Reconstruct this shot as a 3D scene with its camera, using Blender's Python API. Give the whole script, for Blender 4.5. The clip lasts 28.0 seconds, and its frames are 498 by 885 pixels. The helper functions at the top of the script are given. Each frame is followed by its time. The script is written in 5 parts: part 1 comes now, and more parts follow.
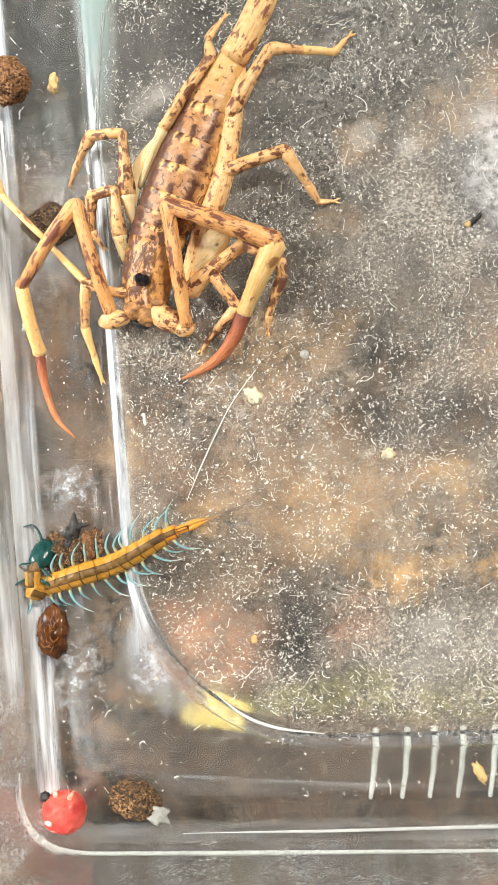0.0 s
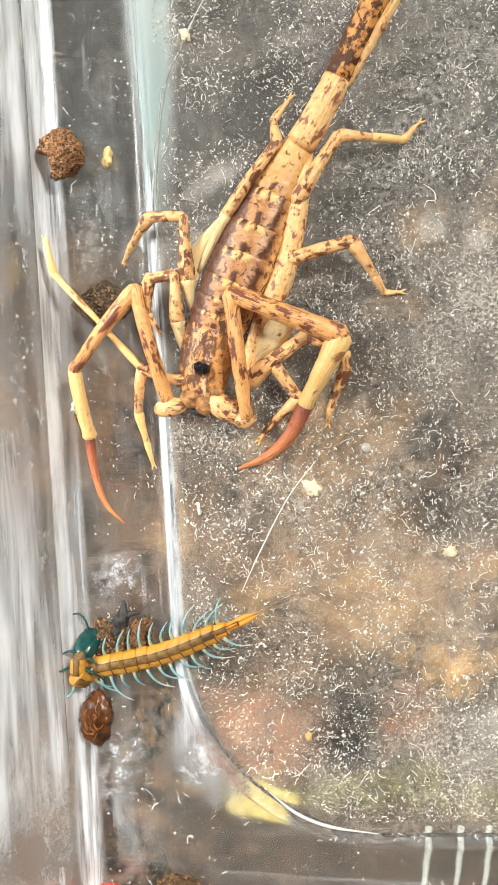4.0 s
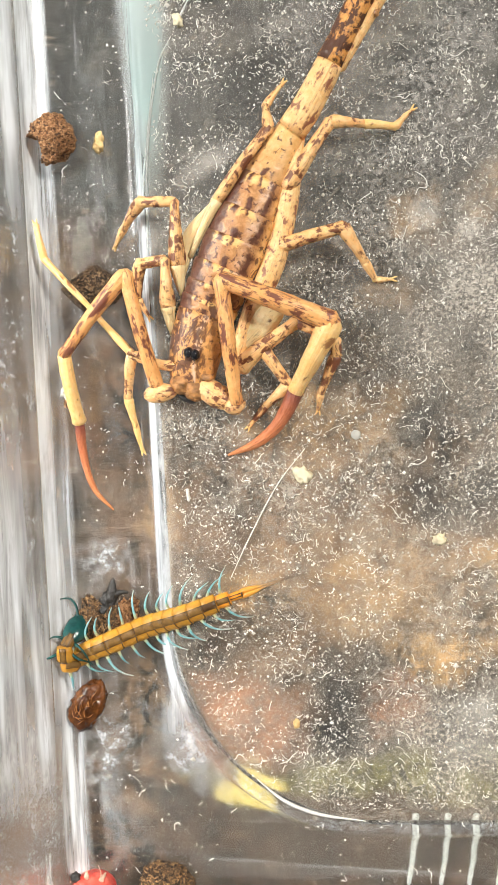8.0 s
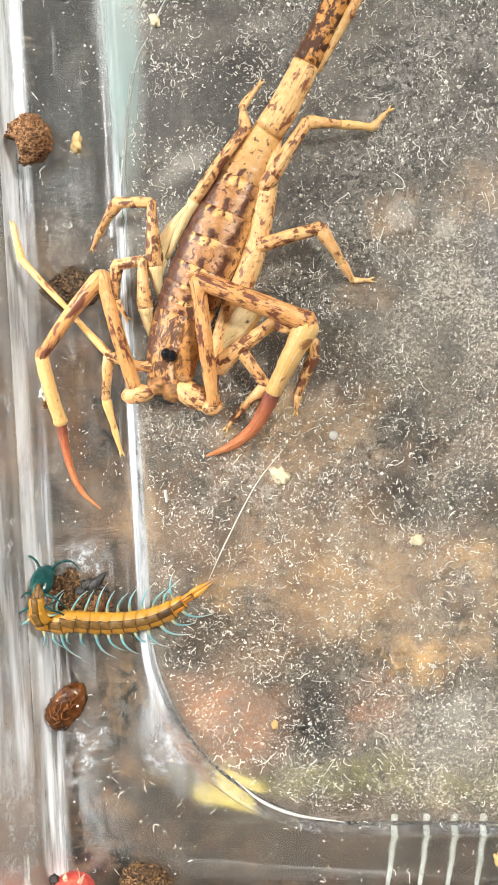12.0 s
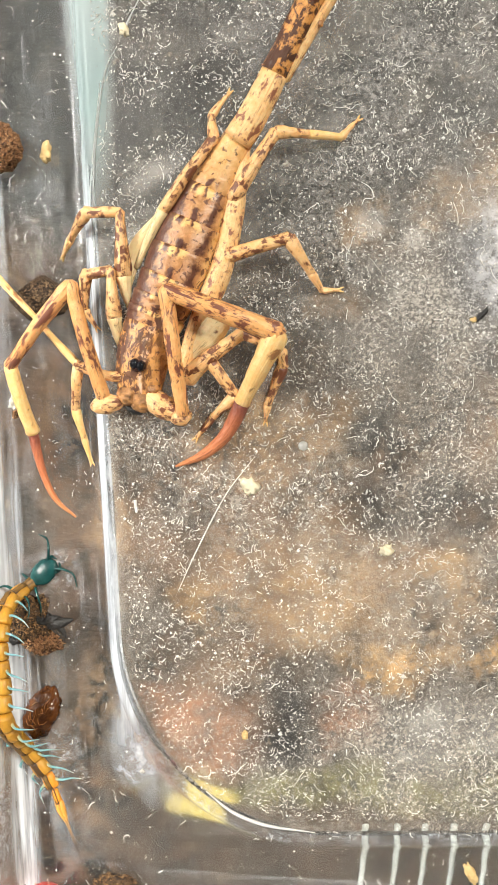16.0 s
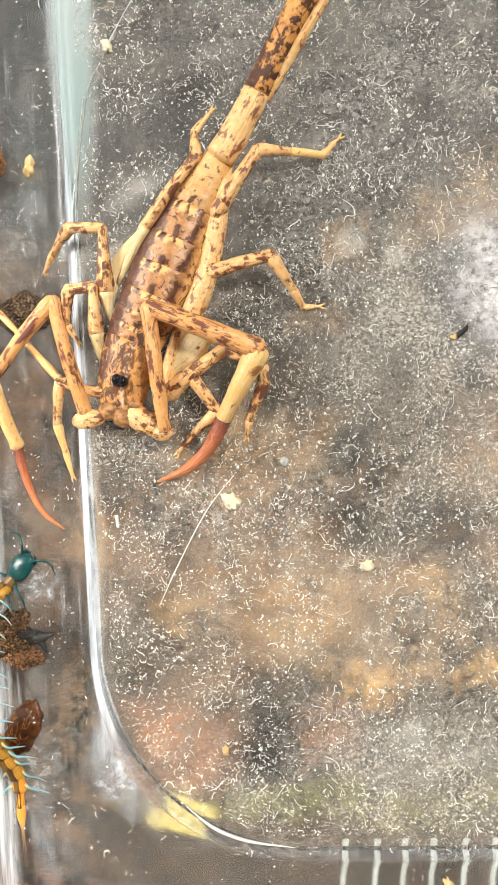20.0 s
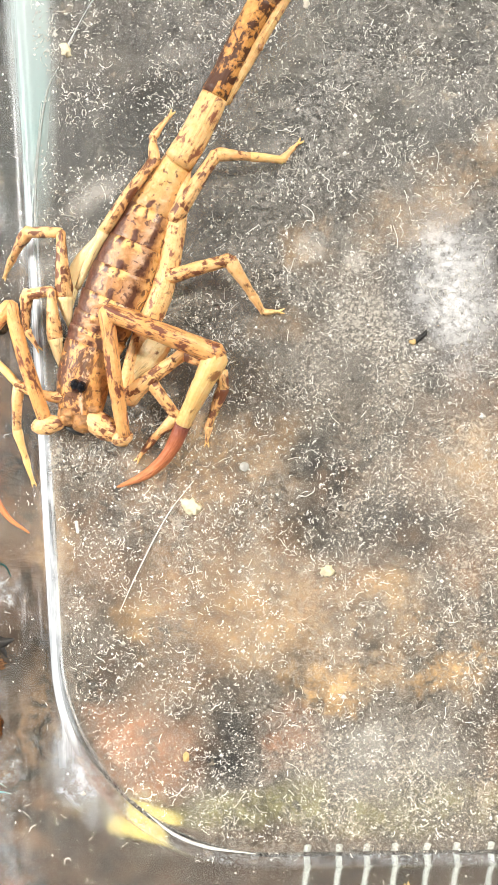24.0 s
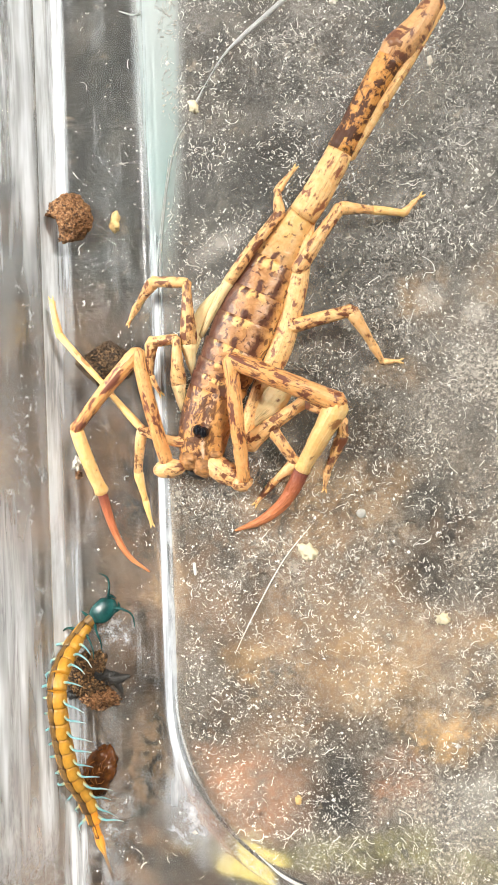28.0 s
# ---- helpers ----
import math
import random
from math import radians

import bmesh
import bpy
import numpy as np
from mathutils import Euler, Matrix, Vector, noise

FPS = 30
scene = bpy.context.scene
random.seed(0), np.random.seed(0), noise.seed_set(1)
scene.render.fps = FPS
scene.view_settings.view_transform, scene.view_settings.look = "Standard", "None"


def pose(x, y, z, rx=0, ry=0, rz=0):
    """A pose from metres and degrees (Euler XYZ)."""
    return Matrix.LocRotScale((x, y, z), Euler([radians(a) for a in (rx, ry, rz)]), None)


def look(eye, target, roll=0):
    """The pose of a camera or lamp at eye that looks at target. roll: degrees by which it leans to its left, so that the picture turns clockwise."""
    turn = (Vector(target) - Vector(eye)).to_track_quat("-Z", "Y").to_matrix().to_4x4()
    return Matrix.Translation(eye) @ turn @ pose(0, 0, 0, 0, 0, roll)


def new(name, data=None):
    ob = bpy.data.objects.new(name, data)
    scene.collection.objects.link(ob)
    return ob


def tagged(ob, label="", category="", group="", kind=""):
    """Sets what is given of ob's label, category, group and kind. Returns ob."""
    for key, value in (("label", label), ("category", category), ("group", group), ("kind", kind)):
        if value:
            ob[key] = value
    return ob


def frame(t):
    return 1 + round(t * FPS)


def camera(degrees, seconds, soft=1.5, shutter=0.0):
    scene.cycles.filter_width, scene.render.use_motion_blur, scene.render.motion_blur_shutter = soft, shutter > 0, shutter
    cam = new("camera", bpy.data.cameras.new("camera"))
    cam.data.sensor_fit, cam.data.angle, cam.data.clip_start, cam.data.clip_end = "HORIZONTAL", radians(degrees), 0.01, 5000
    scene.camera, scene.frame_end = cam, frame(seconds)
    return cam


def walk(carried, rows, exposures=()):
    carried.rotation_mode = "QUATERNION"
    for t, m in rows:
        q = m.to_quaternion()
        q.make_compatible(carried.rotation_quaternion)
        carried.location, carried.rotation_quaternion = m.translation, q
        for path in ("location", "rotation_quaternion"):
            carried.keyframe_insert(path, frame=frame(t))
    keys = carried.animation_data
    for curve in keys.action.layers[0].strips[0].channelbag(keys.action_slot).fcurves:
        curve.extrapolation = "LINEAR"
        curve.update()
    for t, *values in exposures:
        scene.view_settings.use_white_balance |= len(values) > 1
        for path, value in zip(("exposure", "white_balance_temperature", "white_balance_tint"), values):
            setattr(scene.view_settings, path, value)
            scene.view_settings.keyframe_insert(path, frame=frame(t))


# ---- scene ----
MM = 0.001


def at_mm(x, y, z, rx=0.0, ry=0.0, rz=0.0):
    return pose(x * MM, y * MM, z * MM, rx, ry, rz)


cam = camera(28, 28.0, soft=1.5)
walk(cam, [
    (0.0, at_mm(25.32, -7.54, 126.59, -0.76, 9.73, -0.58)),
    (0.5, at_mm(23.81, -5.87, 125.48, -0.77, 9.44, -0.64)),
    (1.0, at_mm(23.76, -4.28, 125.21, -0.76, 9.01, -0.65)),
    (1.5, at_mm(23.80, -3.61, 124.92, -0.87, 8.78, -0.60)),
    (2.0, at_mm(24.11, -3.91, 124.95, -0.92, 8.62, -0.48)),
    (2.5, at_mm(20.23, -1.98, 126.45, -1.03, 8.50, -0.31)),
    (3.0, at_mm(18.37, 2.41, 125.85, -1.07, 8.39, -0.06)),
    (3.5, at_mm(14.58, 5.77, 124.93, -1.20, 8.35, 0.22)),
    (5.5, at_mm(14.27, 4.40, 124.95, -1.36, 8.18, 0.68)),
    (6.0, at_mm(14.57, 4.48, 124.88, -1.43, 8.25, 0.70)),
    (6.5, at_mm(14.71, 4.47, 124.87, -1.40, 8.14, 0.66)),
    (7.0, at_mm(15.03, 4.53, 124.77, -1.37, 8.04, 0.66)),
    (7.5, at_mm(14.84, 4.55, 124.70, -1.43, 7.95, 0.73)),
    (8.0, at_mm(14.70, 4.20, 124.71, -1.38, 7.87, 0.82)),
    (8.5, at_mm(14.80, 4.22, 124.70, -1.38, 7.82, 0.89)),
    (9.0, at_mm(14.84, 4.26, 124.68, -1.39, 7.74, 0.89)),
    (9.5, at_mm(15.33, 4.27, 124.49, -1.39, 7.63, 0.83)),
    (10.0, at_mm(16.13, 4.26, 124.43, -1.39, 7.62, 0.70)),
    (10.5, at_mm(16.59, 4.51, 124.38, -1.39, 7.51, 0.63)),
    (11.0, at_mm(16.67, 4.47, 124.35, -1.42, 7.50, 0.64)),
    (11.5, at_mm(16.68, 4.33, 124.34, -1.40, 7.53, 0.70)),
    (13.5, at_mm(16.49, 4.61, 124.31, -1.41, 7.30, 0.84)),
    (14.0, at_mm(16.62, 4.59, 124.34, -1.38, 7.23, 0.80)),
    (14.5, at_mm(17.70, 5.10, 124.27, -1.41, 7.16, 0.75)),
    (15.0, at_mm(18.18, 5.10, 124.09, -1.43, 7.16, 0.73)),
    (15.5, at_mm(18.97, 5.44, 123.91, -1.48, 7.10, 0.72)),
    (16.0, at_mm(19.48, 5.81, 123.68, -1.47, 7.10, 0.71)),
    (16.5, at_mm(19.31, 5.67, 124.03, -1.37, 7.12, 0.71)),
    (17.0, at_mm(19.38, 6.03, 124.07, -1.35, 7.17, 0.77)),
    (17.5, at_mm(19.24, 5.86, 124.32, -1.15, 7.20, 0.82)),
    (18.0, at_mm(19.60, 6.31, 124.11, -1.11, 7.08, 0.82)),
    (18.5, at_mm(19.61, 6.61, 124.04, -1.09, 6.81, 0.82)),
    (19.0, at_mm(19.48, 6.79, 124.00, -1.15, 6.62, 0.85)),
    (19.5, at_mm(20.23, 6.63, 123.98, -0.96, 6.52, 0.92)),
    (20.0, at_mm(19.98, 6.84, 123.97, -1.03, 6.26, 0.89)),
    (20.5, at_mm(19.98, 6.64, 123.93, -0.96, 6.17, 0.83)),
    (21.0, at_mm(20.42, 6.62, 124.00, -0.93, 6.15, 0.78)),
    (21.5, at_mm(21.02, 6.88, 123.86, -0.94, 6.01, 0.72)),
    (23.5, at_mm(22.07, 7.03, 123.50, -1.00, 5.46, 0.82)),
    (24.0, at_mm(23.17, 7.41, 123.34, -0.98, 5.46, 0.81)),
    (24.5, at_mm(24.16, 8.06, 123.41, -0.81, 5.51, 0.92)),
    (25.0, at_mm(24.41, 8.57, 123.45, -0.53, 5.83, 1.06)),
    (25.5, at_mm(23.62, 8.74, 124.00, -0.13, 6.46, 1.32)),
    (26.0, at_mm(20.80, 8.05, 125.84, 0.37, 7.25, 1.63)),
    (26.5, at_mm(17.30, 7.29, 126.60, 0.64, 8.04, 1.92)),
    (27.0, at_mm(15.76, 7.62, 126.57, 0.80, 8.61, 2.01)),
    (27.5, at_mm(15.69, 8.20, 126.69, 0.79, 8.87, 2.01)),
    (28.0, at_mm(16.29, 9.32, 126.41, 0.85, 8.96, 1.80))
], exposures=((0, 0.07), (3, 0.07), (11, 0.05), (15, 0.03), (18, 0.05), (21, 0.10), (24, 0.32), (26, 0.16), (28, 0.16)))

# ---------------------------------------------------------------- light
world = bpy.data.worlds.new("room_light")
scene.world = world
world.use_nodes = True
world.node_tree.nodes["Background"].inputs[0].default_value = (0.95, 0.98, 1.0, 1)
world.node_tree.nodes["Background"].inputs[1].default_value = 0.25


def area_lamp(name, eye, target, size, size_y, power, colour):
    data = bpy.data.lights.new(name, "AREA")
    data.shape, data.size, data.size_y, data.energy, data.color = "RECTANGLE", size, size_y, power, colour
    ob = new(name, data)
    ob.matrix_world = look(eye, target)
    return ob


# two unseen area lamps in mid-air, added to light the box
area_lamp("window_light", (-0.95, 0.30, 0.95), (0, 0, 0), 0.22, 0.50, 16, (1.0, 0.975, 0.93))
area_lamp("ceiling_lamp_light", (0.62, 0.55, 1.05), (0, 0, 0), 0.16, 0.16, 15.5, (1.0, 0.935, 0.83))

# ---------------------------------------------------------------- materials


class Mat:
    """A node material with short helpers."""

    def __init__(self, name):
        self.m = bpy.data.materials.new(name)
        self.m.use_nodes = True
        self.t = self.m.node_tree
        self.p = self.t.nodes["Principled BSDF"]
        self.out = self.t.nodes["Material Output"]

    def n(self, kind, **props):
        node = self.t.nodes.new(kind)
        for k, v in props.items():
            if k == "blend_type":
                node.blend_type = v
            elif k == "data_type":
                node.data_type = v
            elif k == "operation":
                node.operation = v
            elif k == "feature":
                node.feature = v
        return node

    def link(self, a, b):
        self.t.links.new(a, b)

    def put(self, socket, value):
        if isinstance(value, bpy.types.NodeSocket):
            self.link(value, socket)
        elif isinstance(value, tuple) and len(value) == 3 and socket.type == "RGBA":
            socket.default_value = (*value, 1)
        else:
            socket.default_value = value

    def coord(self, which="Object", scale=(1, 1, 1)):
        c = self.n("ShaderNodeTexCoord")
        mp = self.n("ShaderNodeMapping")
        self.link(c.outputs[which], mp.inputs[0])
        mp.inputs["Scale"].default_value = scale
        return mp.outputs[0]

    def noise(self, vec, scale, detail=4.0, rough=0.55, distort=0.0):
        t = self.n("ShaderNodeTexNoise")
        self.link(vec, t.inputs["Vector"])
        t.inputs["Scale"].default_value = scale
        t.inputs["Detail"].default_value = detail
        t.inputs["Roughness"].default_value = rough
        t.inputs["Distortion"].default_value = distort
        return t.outputs[0]

    def voronoi(self, vec, scale, feature="F1", out="Distance"):
        t = self.n("ShaderNodeTexVoronoi", feature=feature)
        self.link(vec, t.inputs["Vector"])
        t.inputs["Scale"].default_value = scale
        return t.outputs[out]

    def ramp(self, fac, *stops):
        r = self.n("ShaderNodeValToRGB")
        self.link(fac, r.inputs[0])
        els = r.color_ramp.elements
        while len(els) < len(stops):
            els.new(0.5)
        for e, (pos, col) in zip(els, stops):
            e.position = pos
            e.color = (*col, 1) if isinstance(col, tuple) else (col, col, col, 1)
        return r.outputs[0]

    def mix(self, fac, a, b, blend="MIX"):
        x = self.n("ShaderNodeMix", data_type="RGBA", blend_type=blend)
        self.put(x.inputs[0], fac)
        self.put(x.inputs[6], a)
        self.put(x.inputs[7], b)
        return x.outputs[2]

    def math(self, op, a, b=0.0):
        x = self.n("ShaderNodeMath", operation=op)
        self.put(x.inputs[0], a)
        self.put(x.inputs[1], b)
        return x.outputs[0]

    def bump(self, height, strength=0.4, distance=0.0002):
        b = self.n("ShaderNodeBump")
        b.inputs["Strength"].default_value = strength
        b.inputs["Distance"].default_value = distance
        self.link(height, b.inputs["Height"])
        self.link(b.outputs[0], self.p.inputs["Normal"])

    def set(self, **kw):
        names = dict(color="Base Color", rough="Roughness", metal="Metallic", ior="IOR", trans="Transmission Weight",
                     sss="Subsurface Weight", coat="Coat Weight", spec="Specular IOR Level", alpha="Alpha")
        for k, v in kw.items():
            self.put(self.p.inputs[names[k]], v)
        return self.m


def blob(m, vec, x, y, sx, sy, turn=0.0, soft=0.55):
    """A soft oval mask round a place, in mm."""
    mp = m.n("ShaderNodeMapping")
    mp.vector_type = "TEXTURE"
    m.link(vec, mp.inputs[0])
    mp.inputs["Location"].default_value = (x * MM, y * MM, 0)
    mp.inputs["Rotation"].default_value = (0, 0, radians(turn))
    mp.inputs["Scale"].default_value = (sx * MM, sy * MM, 1.0)
    g = m.n("ShaderNodeTexGradient")
    g.gradient_type = "SPHERICAL"
    m.link(mp.outputs[0], g.inputs[0])
    return m.ramp(g.outputs[1], (0.0, 0.0), (soft, 1.0))


def warped(m, v, scale, amount):
    """The coordinate, shaken by noise so that outlines turn uneven."""
    t = m.n("ShaderNodeTexNoise")
    m.link(v, t.inputs["Vector"])
    t.inputs["Scale"].default_value = scale
    t.inputs["Detail"].default_value = 4
    sub = m.n("ShaderNodeVectorMath", operation="SUBTRACT")
    m.link(t.outputs[1], sub.inputs[0])
    sub.inputs[1].default_value = (0.5, 0.5, 0.5)
    mul = m.n("ShaderNodeVectorMath", operation="MULTIPLY")
    m.link(sub.outputs[0], mul.inputs[0])
    mul.inputs[1].default_value = (amount * MM, amount * MM, 0)
    add = m.n("ShaderNodeVectorMath", operation="ADD")
    m.link(v, add.inputs[0])
    m.link(mul.outputs[0], add.inputs[1])
    return add.outputs[0]


def mat_plastic():
    """Clear moulded plastic: the raised panel is dull and filmed with dust, the channel is smooth, edges and walls are
    scuffed, with white highlights painted in.
    """
    m = Mat("scuffed_plastic_painted_shine")
    v = m.coord("Object", (1, 1, 1))
    sep = m.n("ShaderNodeSeparateXYZ")
    m.link(v, sep.inputs[0])
    z = m.math("MULTIPLY", sep.outputs[2], 1000.0)
    y = m.math("MULTIPLY", sep.outputs[1], 1000.0)

    def between(lo, hi, src=z):
        return m.math("MULTIPLY", m.math("GREATER_THAN", src, lo), m.math("LESS_THAN", src, hi))

    top = between(-0.25, 0.25)
    flat = between(-0.015, 0.25)
    wall = m.ramp(m.math("MULTIPLY", m.math("ADD", z, 0.6), 0.5), (0.0, 0.0), (1.0, 1.0))
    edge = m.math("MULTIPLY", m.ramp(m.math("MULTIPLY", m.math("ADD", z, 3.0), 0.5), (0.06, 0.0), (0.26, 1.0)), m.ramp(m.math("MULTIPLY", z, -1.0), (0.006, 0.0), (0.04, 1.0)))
    turned = m.n("ShaderNodeMapping")
    m.link(v, turned.inputs[0])
    turned.inputs["Rotation"].default_value = (0, 0, radians(-4))

    def stretched(scale):
        mp = m.n("ShaderNodeMapping")
        m.link(turned.outputs[0], mp.inputs[0])
        mp.inputs["Scale"].default_value = scale
        return mp.outputs[0]

    inner = m.n("ShaderNodeSeparateXYZ")
    m.link(turned.outputs[0], inner.inputs[0])
    across = m.math("ADD", m.math("MULTIPLY", inner.outputs[0], 1000.0), 28.6)
    along = m.math("ADD", m.math("MULTIPLY", inner.outputs[1], 1000.0), 59.55)
    wall = m.math("MULTIPLY", wall, m.math("LESS_THAN", m.math("MINIMUM", across, along), 4.0))
    foot_side = m.math("LESS_THAN", along, m.math("MINIMUM", across, 13.0))
    foot_soft = m.ramp(m.math("ADD", m.math("MULTIPLY", m.math("SUBTRACT", m.math("MINIMUM", across, 13.0), along), 0.07), m.noise(v, 120, 4, 0.6)), (0.25, 0.0), (0.95, 1.0))
    streak = m.mix(foot_side, m.noise(stretched((1100, 45, 300)), 1.0, 5, 0.62), m.noise(stretched((45, 1100, 300)), 1.0, 5, 0.62))
    wide = m.mix(foot_side, m.noise(stretched((300, 90, 200)), 1.0, 4, 0.62, 0.4), m.noise(stretched((90, 300, 200)), 1.0, 4, 0.62, 0.4))
    lines = m.noise(stretched((22, 22, 190)), 1.0, 6, 0.72, 0.3)
    broad = m.noise(stretched((10, 10, 85)), 1.0, 3, 0.6)
    blot = m.noise(v, 60, 5, 0.62, 0.6)
    fine = m.noise(v, 2600, 3, 0.8)
    mid = m.noise(v, 800, 5, 0.75)
    m.set(trans=1.0, ior=1.46, color=(0.93, 0.96, 0.95))
    m.set(rough=m.mix(top, m.mix(m.math("MULTIPLY", edge, m.ramp(m.math("MULTIPLY", m.math("ADD", y, 60.0), 0.01), (0.22, 1.0), (0.30, 0.0))), m.ramp(streak, (0.4, 0.03), (0.75, 0.10)), (0.22, 0.22, 0.22)), m.ramp(blot, (0.35, 0.012), (0.7, 0.05))))
    waves = m.math("MULTIPLY", m.math("SUBTRACT", 1.0, top), m.math("ADD", streak, m.math("MULTIPLY", m.noise(stretched((40, 40, 1300)), 1.0, 4, 0.6), 1.5)))
    m.bump(m.math("ADD", m.noise(v, 260, 3), waves), 0.16, 0.0004)
    # one pale layer for the dust and for the painted highlights
    film = m.n("ShaderNodeBsdfPrincipled")
    # teal tint along the rim, whiter towards the far end
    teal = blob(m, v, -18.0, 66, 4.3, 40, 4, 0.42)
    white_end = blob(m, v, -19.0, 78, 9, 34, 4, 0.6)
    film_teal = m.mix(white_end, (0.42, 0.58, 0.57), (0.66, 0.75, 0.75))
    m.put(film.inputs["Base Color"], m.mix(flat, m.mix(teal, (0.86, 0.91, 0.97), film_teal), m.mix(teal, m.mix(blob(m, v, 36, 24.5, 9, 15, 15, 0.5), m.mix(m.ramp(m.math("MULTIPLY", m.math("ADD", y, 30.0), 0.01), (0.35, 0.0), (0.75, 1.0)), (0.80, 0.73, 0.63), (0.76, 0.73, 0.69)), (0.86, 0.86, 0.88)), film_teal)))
    m.put(film.inputs["Roughness"], m.mix(top, (0.16, 0.16, 0.16), (0.9, 0.9, 0.9)))
    thick = m.ramp(blot, (0.34, 0.22), (0.66, 0.9))
    grit_and_shine = m.math("MULTIPLY", m.ramp(fine, (0.55, 0.0), (0.65, 0.85)), thick)
    grit_and_shine = m.math("MAXIMUM", grit_and_shine, m.math("MULTIPLY", m.ramp(mid, (0.54, 0.0), (0.72, 0.26)), thick))
    veil = m.math("MULTIPLY", m.ramp(m.noise(v, 340, 7, 0.8, 0.6), (0.47, 0.0), (0.57, 0.10)), m.ramp(m.noise(v, 55, 3), (0.34, 0.25), (0.6, 1.0)))
    clots = m.math("MULTIPLY", m.ramp(m.noise(v, 1250, 3, 0.6, 0.8), (0.505, 0.0), (0.61, 0.35)), m.ramp(m.noise(v, 75, 4, 0.6), (0.36, 0.3), (0.60, 1.0)))
    grain = m.math("MULTIPLY", m.ramp(m.noise(v, 1900, 4, 0.75, 0.6), (0.475, 0.0), (0.57, 0.31)), m.ramp(m.noise(v, 90, 3, 0.6), (0.36, 0.45), (0.58, 1.0)))
    grit_and_shine = m.math("MAXIMUM", m.math("MAXIMUM", grit_and_shine, clots), m.math("MAXIMUM", veil, grain))
    grit_and_shine = m.math("MULTIPLY", grit_and_shine, m.math("SUBTRACT", 1.0, m.math("MULTIPLY", blob(m, warped(m, v, 90, 10), -8, 44, 13, 22, 0, 0.7), 0.65)))
    bare = m.math("MAXIMUM", m.math("MAXIMUM", blob(m, warped(m, v, 260, 9), 18.5, -5.8, 6, 4, 15, 0.6), blob(m, warped(m, v, 260, 9), 31.5, -5.2, 7, 4.5, 5, 0.6)),
                  m.math("MAXIMUM", blob(m, warped(m, v, 260, 9), 22, 1.5, 4, 4, 0, 0.6), blob(m, warped(m, v, 260, 9), 8, -34.5, 5, 4, 20, 0.6)))
    grit_and_shine = m.math("MULTIPLY", grit_and_shine, m.math("SUBTRACT", 1.0, m.math("MULTIPLY", bare, m.ramp(mid, (0.42, 1.0), (0.62, 0.60)))))
    grit_and_shine = m.math("MULTIPLY", grit_and_shine, m.ramp(m.noise(v, 120, 5, 0.7, 0.5), (0.38, 0.25), (0.55, 1.0)))
    # uneven white patch near the right side
    white_patch = m.math("MULTIPLY", blob(m, warped(m, v, 210, 12), 36.0, 24.5, 6.5, 12.5, 15, 0.85), m.ramp(mid, (0.36, 0.16), (0.58, 0.85)))
    grit_and_shine = m.math("MAXIMUM", grit_and_shine, white_patch)
    # soft pale patches that paint a reflected veil on the panel's right
    painted_haze = m.math("MULTIPLY", m.math("MAXIMUM", blob(m, warped(m, v, 60, 22), 25, 20, 13, 20, 10, 0.9), m.math("MAXIMUM", m.math("MULTIPLY", blob(m, warped(m, v, 60, 22), 38, 2, 13, 30, 0, 0.8), 0.7), blob(m, warped(m, v, 60, 22), 31, -36, 22, 10, 0, 0.9))), m.ramp(fine, (0.42, 0.02), (0.62, 0.40)))
    spots = m.math("MULTIPLY", m.math("MAXIMUM", blob(m, v, 18.6, 29.3, 2.4, 2.3, 0, 0.4), blob(m, v, 24.2, 27.6, 1.9, 1.8, 0, 0.5)), 0.25)
    grit_and_shine = m.math("ADD", grit_and_shine, m.math("ADD", painted_haze, spots))
    grit_and_shine = m.math("MAXIMUM", grit_and_shine, m.math("MULTIPLY", teal, 0.52))
    smear = m.math("MULTIPLY", blob(m, warped(m, v, 240, 6), -9.6, -38.5, 3.0, 7.5, 28, 0.9), m.ramp(mid, (0.30, 0.10), (0.68, 0.65)))
    silk = blob(m, warped(m, v, 200, 4), -8.2, 36.0, 7.0, 2.2, 38, 0.9)
    grit_and_shine = m.math("MAXIMUM", grit_and_shine, m.math("MULTIPLY", silk, 0.35))
    grit_and_shine = m.math("MAXIMUM", grit_and_shine, smear)
    beside = m.math("MULTIPLY", m.ramp(m.math("MULTIPLY", m.math("SUBTRACT", across, 14.0), 0.2), (0.04, 1.0), (0.55, 0.0)), m.ramp(m.math("MULTIPLY", m.math("ADD", y, 42.0), 0.01), (0.06, 0.0), (0.16, 1.0), (0.48, 1.0), (0.60, 0.25)))
    grit_and_shine = m.math("MAXIMUM", grit_and_shine, m.math("MULTIPLY", beside, m.ramp(m.noise(stretched((700, 160, 300)), 1.0, 4, 0.65), (0.36, 0.12), (0.62, 0.55))))
    # channel: faint long scuffs and milky blots
    scuff_and_shine = m.math("MAXIMUM", m.ramp(streak, (0.60, 0.0), (0.76, 0.30)), m.ramp(wide, (0.55, 0.0), (0.78, 0.18)))
    milk = m.math("MAXIMUM", blob(m, warped(m, v, 260, 9), -21.5, -40, 3.6, 9, 0, 0.8), blob(m, warped(m, v, 260, 9), -22.5, -15.5, 6, 4.5, 0, 0.8))
    near_end = m.ramp(m.math("ADD", m.math("MULTIPLY", y, 0.01), 0.6), (0.20, 1.0), (0.56, 0.15), (0.9, 0.0))
